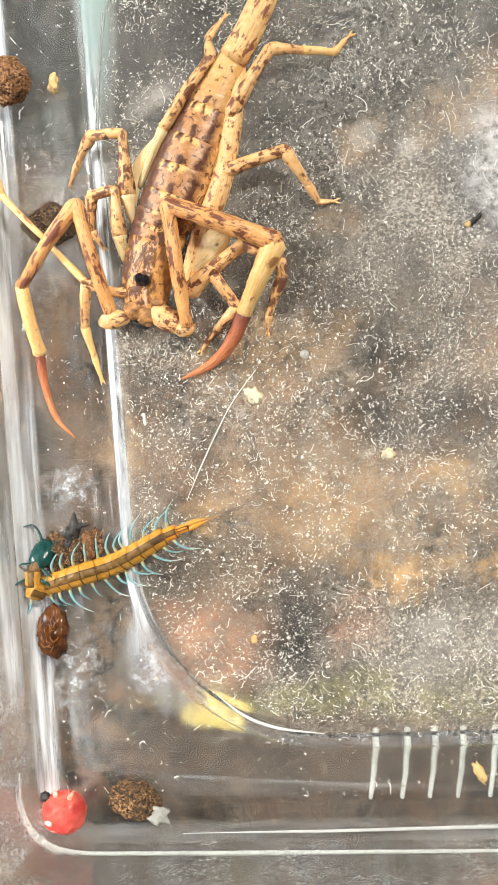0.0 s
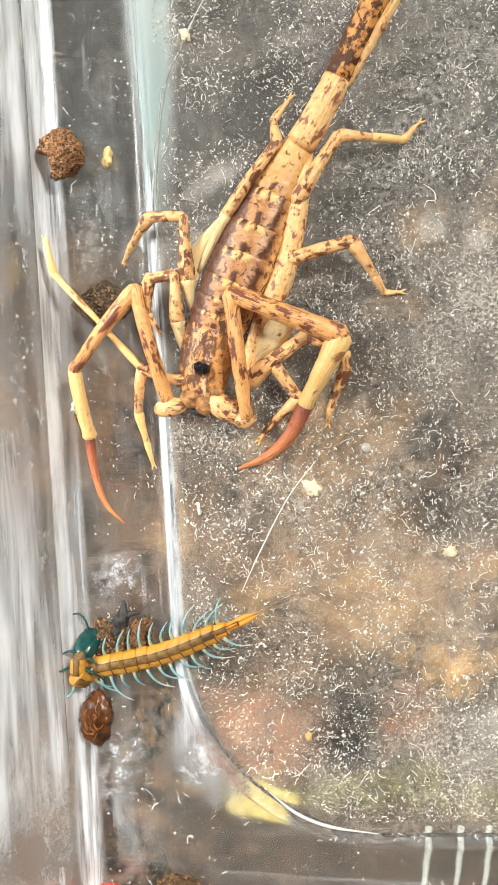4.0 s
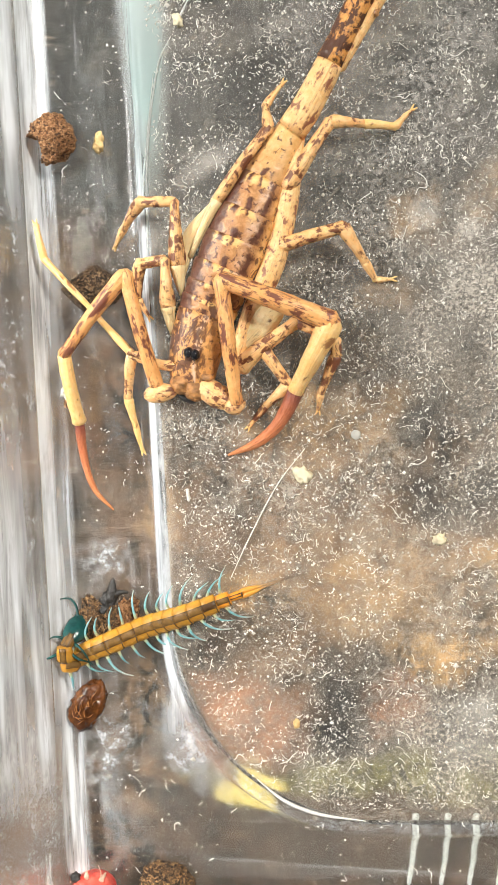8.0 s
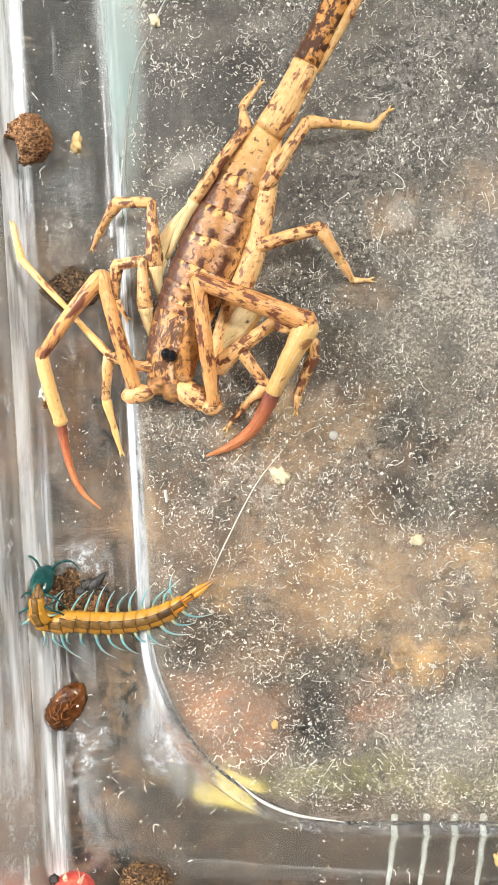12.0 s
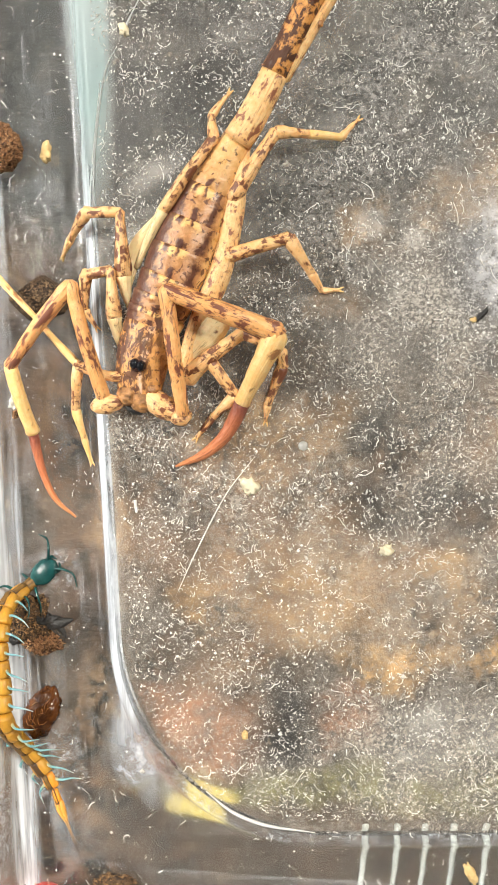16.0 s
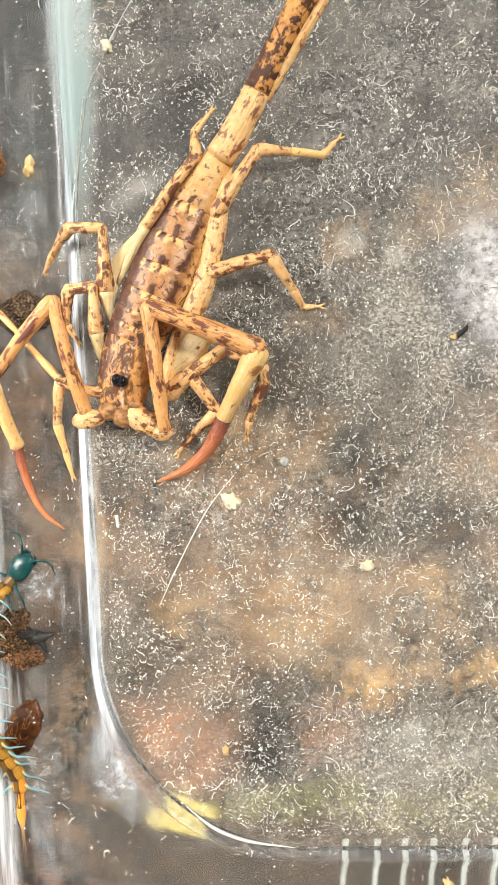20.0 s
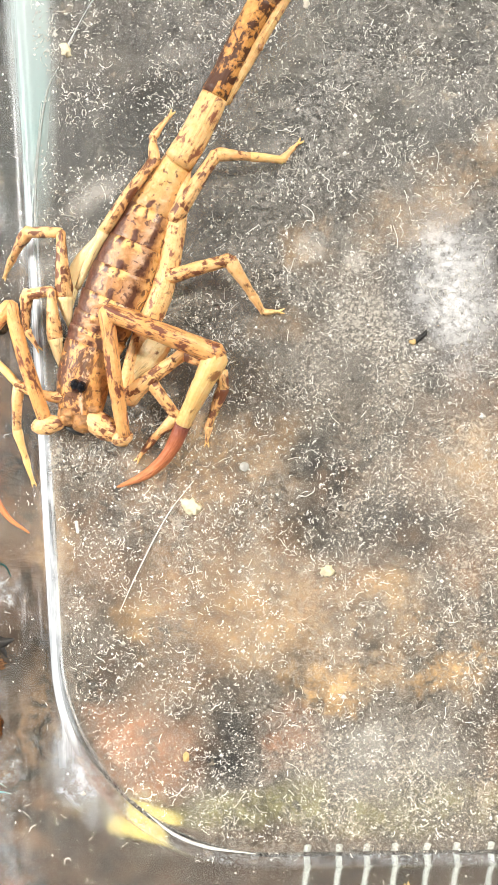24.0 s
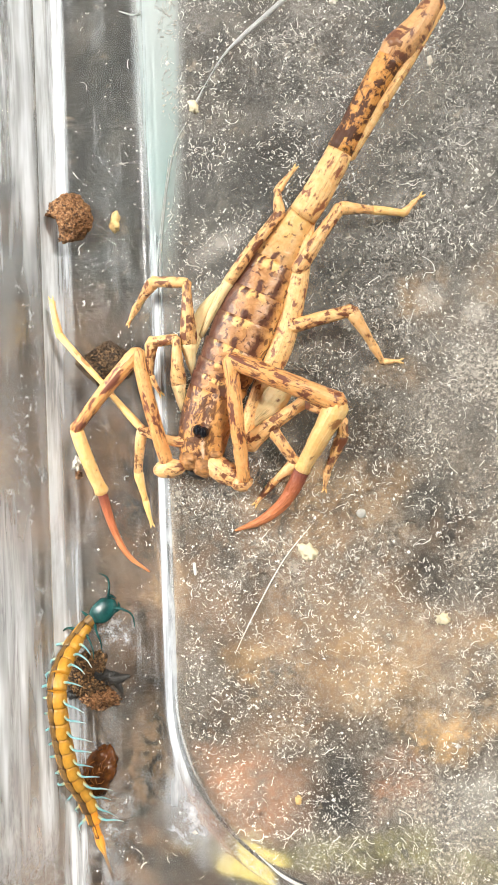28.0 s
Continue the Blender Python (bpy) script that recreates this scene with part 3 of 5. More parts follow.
TAIL_TIP = mat_mottled("tan_tail_tip_horn", (0.80, 0.48, 0.23), (0.62, 0.32, 0.13), (0.18, 0.07, 0.045), 0.86, (1.2, 1.5), 0.4)
CREAM = mat_mottled("cream_leg_horn", (0.95, 0.68, 0.32), (0.89, 0.53, 0.18), (0.36, 0.15, 0.05), 0.62, (0.7, 1.5), 0.30)
FLAP = mat_mottled("pale_cream_flap", (0.95, 0.79, 0.47), (0.90, 0.66, 0.32), (0.20, 0.09, 0.04), 0.66, (0.5, 1.8), 0.5)
CLAW = mat_claw()
BLACK = mat_plain("glossy_black_eye", (0.006, 0.006, 0.008), (0.015, 0.015, 0.02), 800, 0.12, 0.0)
FACE = mat_plain("brown_face_horn", (0.035, 0.012, 0.008), (0.66, 0.32, 0.11), 800, 0.35, 0.8)
EYE_RING = mat_plain("dark_plum_eye_mound", (0.02, 0.008, 0.01), (0.10, 0.035, 0.03), 900, 0.35, 0.4)
SOIL = mat_grain("crumbly_soil", (0.045, 0.018, 0.009), (0.36, 0.17, 0.07), (0.62, 0.36, 0.18))
CLOD_SOIL = mat_grain("dark_gritty_soil", (0.012, 0.009, 0.007), (0.13, 0.07, 0.03), (0.55, 0.3, 0.12))
DARK_SOIL = mat_grain("dark_damp_soil", (0.012, 0.008, 0.005), (0.085, 0.048, 0.022), (0.30, 0.19, 0.10))
CHAR = mat_plain("black_charred_bit", (0.008, 0.008, 0.008), (0.04, 0.037, 0.035), 600, 0.45, 0.8)
HUSK = mat_plain("glossy_brown_husk", (0.012, 0.004, 0.002), (0.16, 0.055, 0.014), 480, 0.12, 0.3)
HUSK_VEIN = mat_plain("tan_husk_vein", (0.16, 0.05, 0.012), (0.42, 0.18, 0.05), 900, 0.25, 0.3)
BERRY = mat_plain("red_berry_skin", (0.42, 0.012, 0.016), (0.80, 0.14, 0.10), 330, 0.33, 0.45, sss=0.12)
DRY = mat_plain("papery_dry_calyx", (0.42, 0.2, 0.14), (0.75, 0.55, 0.42), 900, 0.6, 0.4)
WAX = mat_plain("waxy_white_bit", (0.55, 0.5, 0.42), (0.8, 0.78, 0.7), 500, 0.5, 0.4)
CHIP = mat_plain("grey_waxy_chip", (0.42, 0.42, 0.38), (0.72, 0.72, 0.68), 420, 0.3, 0.6, trans=0.35)
CRUMB = mat_plain("tan_crumb", (0.6, 0.38, 0.14), (0.82, 0.62, 0.3), 800, 0.6, 0.5)
FLAKE = mat_plain("cream_flake", (0.72, 0.62, 0.40), (0.86, 0.8, 0.6), 700, 0.6, 0.4)


def mat_dust():
    """Lint: every fibre has its own brightness and thinness."""
    m = Mat("pale_lint")
    g = m.n("ShaderNodeNewGeometry")
    r = g.outputs["Random Per Island"]
    m.set(color=m.ramp(r, (0.0, (0.46, 0.44, 0.40)), (0.5, (0.80, 0.78, 0.74)), (1.0, (0.95, 0.94, 0.91))), rough=0.8)
    clear = m.n("ShaderNodeBsdfTransparent")
    mixer = m.n("ShaderNodeMixShader")
    m.link(m.ramp(m.math("FRACT", m.math("MULTIPLY", r, 17.3)), (0.0, 0.35), (0.7, 1.0)), mixer.inputs[0])
    m.link(clear.outputs[0], mixer.inputs[1])
    m.link(m.p.outputs[0], mixer.inputs[2])
    m.link(mixer.outputs[0], m.out.inputs[0])
    return m.m


LINT = mat_dust()
DUST = mat_plain("white_dust_fibre", (0.6, 0.59, 0.56), (0.85, 0.84, 0.82), 300, 0.8, 0.0)
CENT = mat_plain("amber_centipede_plate", (0.38, 0.165, 0.015), (0.66, 0.33, 0.035), 700, 0.42, 0.2, sss=0.05)
CENT_LINE = mat_plain("dark_plate_edge", (0.035, 0.018, 0.008), (0.12, 0.06, 0.02), 900, 0.35, 0.2)
CENT_TAIL = mat_plain("orange_tail_plate", (0.72, 0.24, 0.02), (0.85, 0.38, 0.04), 700, 0.3, 0.2)
TEAL = mat_plain("dark_teal_head", (0.004, 0.030, 0.030), (0.014, 0.090, 0.085), 600, 0.2, 0.2)


def mat_blue_leg():
    m = Mat("pale_blue_leg")
    c = m.n("ShaderNodeTexCoord")
    sp = m.n("ShaderNodeSeparateXYZ")
    m.link(c.outputs["UV"], sp.inputs[0])
    g = m.noise(m.coord(), 900, 3)
    along = m.math("ADD", m.math("MULTIPLY", sp.outputs[0], 0.25), m.math("MULTIPLY", g, 0.12))
    col = m.ramp(along, (0.12, (0.82, 0.50, 0.10)), (0.30, (0.62, 0.62, 0.36)), (0.42, (0.20, 0.54, 0.60)), (0.72, (0.38, 0.68, 0.73)), (0.95, (0.70, 0.78, 0.74)))
    return m.set(color=col, rough=0.28, trans=0.4)


def mat_tail_leg():
    """Orange at the root, greyish and dark at the end."""
    m = Mat("orange_tail_leg")
    c = m.n("ShaderNodeTexCoord")
    sp = m.n("ShaderNodeSeparateXYZ")
    m.link(c.outputs["UV"], sp.inputs[0])
    col = m.ramp(m.math("MULTIPLY", sp.outputs[0], 0.16), (0.0, (0.78, 0.30, 0.03)), (0.36, (0.70, 0.34, 0.06)), (0.52, (0.40, 0.24, 0.12)), (0.95, (0.10, 0.07, 0.055)))
    return m.set(color=col, rough=0.35)


TAIL_LEG = mat_tail_leg()
BLUE_LEG = mat_blue_leg()
CENT_BAND = mat_plain("olive_brown_back_band", (0.09, 0.045, 0.01), (0.25, 0.13, 0.025), 900, 0.4, 0.3)
FROST = mat_plain("frosted_rib_and_shine", (0.5, 0.52, 0.5), (0.75, 0.77, 0.75), 900, 0.45, 0.3, trans=0.6)
SILK = mat_plain("thin_silk_and_shine", (0.75, 0.77, 0.78), (0.9, 0.9, 0.9), 900, 0.3, 0.3, trans=0.5)

# ---------------------------------------------------------------- mesh helpers


def part(name, bm, material, parent=None, label="", smooth=True):
    """Links a bmesh, in millimetres, as one mesh object."""
    bmesh.ops.scale(bm, vec=(MM, MM, MM), verts=bm.verts)
    data = bpy.data.meshes.new(name)
    bm.to_mesh(data)
    bm.free()
    if smooth:
        data.shade_smooth()
    for mt in material if isinstance(material, (list, tuple)) else [material]:
        data.materials.append(mt)
    ob = new(name, data)
    ob.parent = parent
    if label:
        ob["label"] = label
    return ob


def thing(name, label, category, group="", at=(0, 0, 0), kind=""):
    ob = new(name)
    ob.empty_display_size = 0.003
    ob.matrix_world = at_mm(*at)
    return tagged(ob, label, category, group, kind)


def spline(pts, count):
    """Points evenly set along a Catmull-Rom curve through pts (any width of row)."""
    p = np.array(pts, float)
    p = np.vstack([2 * p[0] - p[1], p, 2 * p[-1] - p[-2]])
    dense = []
    for i in range(1, len(p) - 2):
        for s in np.linspace(0, 1, 16, endpoint=False):
            a, b, c, d = p[i - 1], p[i], p[i + 1], p[i + 2]
            dense.append(0.5 * (2 * b + (c - a) * s + (2 * a - 5 * b + 4 * c - d) * s * s + (3 * b - a - 3 * c + d) * s ** 3))
    dense.append(p[-2])
    dense = np.array(dense)
    w = min(3, dense.shape[1])
    run = np.r_[0, np.cumsum(np.linalg.norm(np.diff(dense[:, :w], axis=0), axis=1))]
    want = np.linspace(0, run[-1], count)
    return np.stack([np.interp(want, run, dense[:, k]) for k in range(dense.shape[1])], 1), run[-1]


def tube(pts, radii, rings=10, sides=10, flat=1.0, cap=0.6, bm=None, rough=0.0, unit_uv=False):
    """A tapered tube along a curve. radii: one a point. flat: height over width. UV: along and round, in mm, or u 0..1, v -1..1 from the top."""
    bm = bm or bmesh.new()
    uv = bm.loops.layers.uv.verify()
    rows = [(*p, r) for p, r in zip(pts, radii)]
    line, length = spline(rows, rings)
    c, r = line[:, :3], np.maximum(line[:, 3], 0.01)
    tang = np.gradient(c, axis=0)
    tang /= np.linalg.norm(tang, axis=1)[:, None] + 1e-9
    # rounded ends
    c = np.vstack([c[0] - tang[0] * r[0] * cap, c, c[-1] + tang[-1] * r[-1] * cap])
    r = np.r_[r[0] * 0.45, r, r[-1] * 0.45]
    tang = np.vstack([tang[0], tang, tang[-1]])
    up = np.array([0, 0, 1.0])
    loops, coords = [], []
    for i in range(len(c)):
        t = tang[i]
        side = np.cross(t, up)
        if np.linalg.norm(side) < 0.05:
            side = np.cross(t, (0, 1, 0))
        side /= np.linalg.norm(side)
        top = np.cross(side, t)
        ring = []
        for k in range(sides):
            a = 2 * math.pi * k / sides
            rr = r[i] * (1 + rough * random.uniform(-1, 1))
            ring.append(bm.verts.new(c[i] + rr * (side * math.sin(a) + top * math.cos(a) * flat)))
        loops.append(ring)
        coords.append(length * i / (len(c) - 1))
    for i in range(len(c) - 1):
        for k in range(sides):
            f = bm.faces.new((loops[i][k], loops[i][(k + 1) % sides], loops[i + 1][(k + 1) % sides], loops[i + 1][k]))
            f.normal_flip()
            for lp in f.loops:
                row = i if lp.vert in loops[i] else i + 1
                col = loops[row].index(lp.vert)
                if col == 0 and k == sides - 1:
                    col = sides
                if unit_uv:
                    vv = col / sides * 2
                    lp[uv].uv = (row / (len(c) - 1), vv if k < sides / 2 else vv - 2)
                else:
                    lp[uv].uv = (coords[row], col / sides * 2 * math.pi * float(r.mean()))
    for ring, flip in ((loops[0], False), (loops[-1], True)):
        f = bm.faces.new(ring)
        if flip:
            f.normal_flip()
    bmesh.ops.recalc_face_normals(bm, faces=bm.faces)
    return bm


def lump(size, seed, rough=0.25, level=3, fine=0.0, at=(0, 0, 0), pits=0.0):
    """An uneven lump about the size given, in mm."""
    out = bmesh.new()
    bmesh.ops.create_icosphere(out, subdivisions=level, radius=1.0)
    s = Vector((seed * 3.7, seed * 1.3, seed * 2.1))
    for v in out.verts:
        d = v.co.normalized()
        k = 1 + rough * noise.noise(d * 1.6 + s) + rough * 0.6 * noise.noise(d * 3.7 + s) + fine * noise.noise(d * 7 + s) + fine * 0.8 * noise.noise(d * 15 + s) + fine * 0.5 * noise.noise(d * 31 + s)
        if pits:
            near = noise.voronoi(d * 2.6 + s)[0][0]
            k -= pits * min(0.14, max(0.0, 0.30 - near))
        v.co = Vector((d.x * size[0] * k + at[0], d.y * size[1] * k + at[1], d.z * size[2] * k + at[2]))
    return out


def merged(*bms):
    whole = bmesh.new()
    for b in bms:
        data = bpy.data.meshes.new("scrap")
        b.to_mesh(data)
        b.free()
        whole.from_mesh(data)
        bpy.data.meshes.remove(data)
    return whole


# ---------------------------------------------------------------- the place
# Container axes: turned 4 degrees, with its corner here.
TURN = 4.0
CORNER = (-24.4, -61.4)
CT, ST = math.cos(radians(TURN)), math.sin(radians(TURN))
DEEP = -3.0   # floor of the channel round the raised panel
TABLE_Z = -9.0


def to_box(x, y):
    dx, dy = x - CORNER[0], y - CORNER[1]
    return dx * CT + dy * ST, -dx * ST + dy * CT


def from_box(u, w):
    return CORNER[0] + u * CT - w * ST, CORNER[1] + u * ST + w * CT


def room():
    bm = bmesh.new()
    s = 900
    bmesh.ops.create_grid(bm, x_segments=60, y_segments=60, size=s)
    for v in bm.verts:
        v.co.z = TABLE_Z
    ob = part("tabletop", bm, TABLE)
    tagged(ob, "dark grey stone tabletop stained with rusty orange", "tabletop", kind="structure")
    for name, at, size in (("wall_north", (0, 1820, 900), (3600, 40, 2400)), ("wall_south", (0, -1820, 900), (3600, 40, 2400)),
                           ("wall_east", (1820, 0, 900), (40, 3680, 2400)), ("wall_west", (-1820, 0, 900), (40, 3680, 2400)),
                           ("ceiling", (0, 0, 2125), (3680, 3680, 50)), ("floor", (0, 0, -325), (3680, 3680, 50))):
        bm = bmesh.new()
        bmesh.ops.create_cube(bm, size=1.0)
        for v in bm.verts:
            v.co = Vector((v.co.x * size[0] + at[0], v.co.y * size[1] + at[1], v.co.z * size[2] + at[2]))
        tagged(part(name, bm, ROOM, smooth=False), "plain pale painted room " + name.split("_")[0], name.split("_")[0], kind="structure")


RIM_U, RIM_W, RIM_R = 14.7, 12.8, 24.9   # the raised panel's edge and its round corner


def panel_depth(u, w):
    """How far inside the panel's rim a place lies."""
    cu, cw = RIM_U + RIM_R, RIM_W + RIM_R
    if w < RIM_W:
        w = RIM_W + (w - RIM_W) / 1.6
    if u < cu and w < cw:
        return RIM_R - math.hypot(u - cu, w - cw)
    return min(u - RIM_U, w - RIM_W)


def near_end(w):
    """0 along the sides, 1 at the container's ends, where the panel runs out in a soft slope."""
    k = min(1.0, max(0.0, (33.0 - min(w, 172.0 - w)) / 16.0))
    return k * k * (3 - 2 * k)


def ground_z(u, w):
    """Height of the floor inside the container."""
    d = panel_depth(u, w)
    z = (0.0 if d > 0 else max(DEEP, DEEP * -d / 2.9)) * (1 - 0.6 * near_end(w))
    if w < 7.5:
        z = min(z, max(DEEP, DEEP + (w - 3.4) * 0.44))
    return z


def ring_of(inset_x, inset_y, z, r, drop=0.0, n=26, wide=128.0, tall=172.0):
    """Corner points of a rounded rectangle at height z, as far inside the container's foot as the insets say."""
    x0, y0, x1, y1 = inset_x, inset_y, wide - inset_x, tall - inset_y
    out = []
    for cx, cy, a0 in ((x1 - r, y1 - r, 0), (x0 + r, y1 - r, 90), (x0 + r, y0 + r, 180), (x1 - r, y0 + r, 270)):
        for k in range(n):
            a = radians(a0 + 90 * k / (n - 1))
            bu, bw = cx + r * math.cos(a), cy + r * math.sin(a)
            px, py = from_box(bu, bw)
            soft = 1 - 0.6 * near_end(bw) if inset_x > 8 and z > -6 else 1.0
            out.append((px, py, (z - drop) * soft + drop))
    return out


def container():
    box = thing("plastic_container", "clear scuffed plastic box with raised floor panel, dusty film and painted shine", "container", at=(0, 0, 0))
    draft = 0.14
    prof = [(-58 * draft - 1.0, 55.0, 15.0), (-20 * draft - 1.0, 17.0, 10.5), (-6 * draft - 1, 3.0, 9.2), (-2.4 * draft - 0.9, -0.4, 8.8)]
    for k in range(7):          # fillet at the foot of the wall
        a = radians(8 + 82 * k / 6)
        prof.append((1.6 - 2.6 * math.cos(a), DEEP + 2.6 - 2.6 * math.sin(a), 8.6 - 0.3 * k))
    prof += [(3.4, DEEP, 12.0), (11.4, DEEP + 0.05, 28.2)]
    for k in range(5):          # hollow, then round, up to the panel
        a = radians(18 * k)
        prof.append((11.8 + 1.4 * math.sin(a), DEEP + 1.5 - 1.4 * math.cos(a), 27.8 - 1.4 * math.sin(a)))
    for k in range(6):
        a = radians(90 - 16 * k)
        prof.append((14.9 - 1.5 * math.sin(a) - 0.2, -1.5 + 1.5 * math.cos(a), 26.4 - 0.3 * k))
    prof += [(16.4, 0.0, 23.2), (22.0, 0.0, 17.6)]
    under = [(i + (0.9 if z < 2 and i > 8 else -1.3), z - 1.5 if i > 1 else z, r) for i, z, r in reversed(prof)]
    bm = bmesh.new()
    loops = []
    for k, (i, z, r) in enumerate(prof + under):
        loops.append([bm.verts.new(p) for p in ring_of(i, i - 1.9 - max(0.0, RIM_U - i) * 0.6 if i > 11 else i, z, r, 0.0 if k < len(prof) else -1.5)])
    n = len(loops[0])
    for a, b in zip(loops, loops[1:] + loops[:1]):
        if a is loops[len(prof) - 1]:
            continue
        outer = any(a is ring for ring in loops[len(prof):])
        for k in range(n):
            bm.faces.new((a[k], a[(k + 1) % n], b[(k + 1) % n], b[k])).material_index = int(outer)
    for slot, ring in enumerate((loops[len(prof) - 1], loops[len(prof)])):
        bm.faces.new(ring).material_index = slot
    bmesh.ops.recalc_face_normals(bm, faces=bm.faces)
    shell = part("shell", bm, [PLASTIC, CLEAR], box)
    shell.visible_shadow = False
    for along in (0.0, 4.1, 7.65, 11.25, 15.3, 19.0, 23.3, 27.2, 30.9):   # short moulded ribs under the channel
        u, w = 44.3 + along, 11.0
        x, y = from_box(u, w)
        bm = tube([(x + 0.3, y + 0.2, DEEP - 2.0), (x + 0.05, y - 4, DEEP - 2.3), (x - 0.5, y - 8.4, DEEP - 2.0)], [0.42, 0.34, 0.28], 8, 8, rough=0.08)
        part("rib", bm, FROST, box)
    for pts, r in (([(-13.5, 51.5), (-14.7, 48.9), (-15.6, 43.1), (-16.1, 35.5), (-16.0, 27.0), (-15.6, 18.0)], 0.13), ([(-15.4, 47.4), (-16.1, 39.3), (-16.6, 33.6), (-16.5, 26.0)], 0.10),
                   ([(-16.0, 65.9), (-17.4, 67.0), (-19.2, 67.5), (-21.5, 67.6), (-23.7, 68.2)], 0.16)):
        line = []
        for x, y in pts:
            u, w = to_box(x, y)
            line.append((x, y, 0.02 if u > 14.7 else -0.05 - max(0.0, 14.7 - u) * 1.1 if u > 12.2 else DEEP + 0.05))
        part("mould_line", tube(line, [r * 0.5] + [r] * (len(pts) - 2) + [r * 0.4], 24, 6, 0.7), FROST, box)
    # pale tube added for the highlight round the wall's lower edge
    foot_shine = [(-28.5, -53.0, 1.0), (-28.4, -57.0, 1.0), (-27.7, -59.5, 1.0), (-26.1, -61.9, 1.0), (-24.2, -63.0, 1.0), (-21.7, -63.7, 1.0), (-11.1, -63.2, 1.0), (3.2, -62.2, 1.0), (30.0, -60.3, 1.0), (60.0, -58.2, 1.0)]
    part("mould_line", tube(foot_shine, [0.1, 0.3, 0.42, 0.5, 0.55, 0.5, 0.5, 0.48, 0.4, 0.3], 60, 8, 0.35, rough=0.06), FROST, box)
    # thin tube standing in for the bluish highlight where the wall starts
    step_shine = [(-6.0, -60.7, -1.5), (3.0, -60.0, -1.5), (15.0, -59.1, -1.5), (35.0, -57.4, -1.5), (62.0, -55.4, -1.5)]
    part("mould_line", tube(step_shine, [0.03, 0.10, 0.20, 0.24, 0.2], 40, 8, 0.8, rough=0.12), SILK, box)
    return box


def dust():
    """Fibres and specks on the panel, thinner in the channel."""
    rng = np.random.default_rng(4)

    def build(name, label, count, fibre):
        verts, faces = [], []
        for _ in range(count):
            u, w = rng.uniform(0, 78), rng.uniform(0.5, 145)
            inside = panel_depth(u, w) > 1.3
            if rng.random() < (0.15 if inside else 0.92):
                continue
            clump = noise.noise(Vector((u * 0.16, w * 0.16, 3.0))) + 0.6 * noise.noise(Vector((u * 0.6, w * 0.6, 8.0)))
            if rng.random() > 0.55 + 0.9 * clump:
                continue
            x, y = from_box(u, w)
            z = ground_z(u, w) + 0.06
            if not inside and (u < 3 or w < 3.4 or panel_depth(u, w) > -3.0 and w > 20):
                continue
            if fibre:
                L, bend, a = rng.gamma(1.2, 0.29) + 0.12, rng.normal(0, 1.3), rng.uniform(0, 6.28)
                r = rng.uniform(0.026, 0.055) * (1.5 if rng.random() < 0.06 else 1)
                p, c = np.array([x, y, z]), []
                for k in range(5):
                    c.append(p + (0, 0, 0.10 * math.sin(k / 4 * 3.14) * min(L, 1.5)))
                    p = p + L / 4 * np.array([math.cos(a), math.sin(a), 0])
                    a += bend / 3 + rng.normal(0, 0.25)
                b = len(verts)
                for k, q in enumerate(c):
                    t = c[min(k + 1, 4)] - c[max(k - 1, 0)]
                    s = np.array([-t[1], t[0], 0]) / (np.hypot(t[0], t[1]) + 1e-9)
                    verts += [q + s * r, q - s * r, q + (0, 0, 1.5 * r)]
                for k in range(4):
                    o = b + 3 * k
                    faces += [(o, o + 1, o + 4, o + 3), (o + 1, o + 2, o + 5, o + 4), (o + 2, o, o + 3, o + 5)]
            else:
                r = rng.gamma(1.6, 0.036) + 0.035
                b = len(verts)
                q = np.array([x, y, z])
                for d in ((1, 0, 0), (0, 1, 0), (-1, 0, 0), (0, -1, 0), (0, 0, 0.8)):
                    verts.append(q + r * np.array(d) * rng.uniform(0.5, 1.3))
                faces += [(b, b + 1, b + 4), (b + 1, b + 2, b + 4), (b + 2, b + 3, b + 4), (b + 3, b, b + 4), (b + 3, b + 2, b + 1, b)]
        data = bpy.data.meshes.new(name)
        data.from_pydata((np.array(verts) * MM).tolist(), [], faces)
        data.materials.append(LINT)
        tagged(new(name, data), label, "dust", kind="stuff")

    build("dust_fibres", "fine curled white dust fibres on the plastic floor", 40000, True)
    build("dust_specks", "tiny white dust specks on the plastic floor", 62000, False)


# ---------------------------------------------------------------- the insect


def body_run():
    """Back line of the insect: x, y, z, half width."""
    return [(-9.5, 7.6, 1.7, 2.75), (-9.3, 11.4, 1.9, 3.3), (-8.3, 15.3, 2.3, 3.5), (-6.8, 19.2, 2.6, 3.7), (-5.1, 23.1, 2.8, 3.9),
            (-3.4, 27.3, 3.0, 3.75), (-1.0, 32.6, 3.2, 2.95), (1.3, 36.6, 3.5, 2.1), (2.8, 39.2, 3.8, 1.75)]


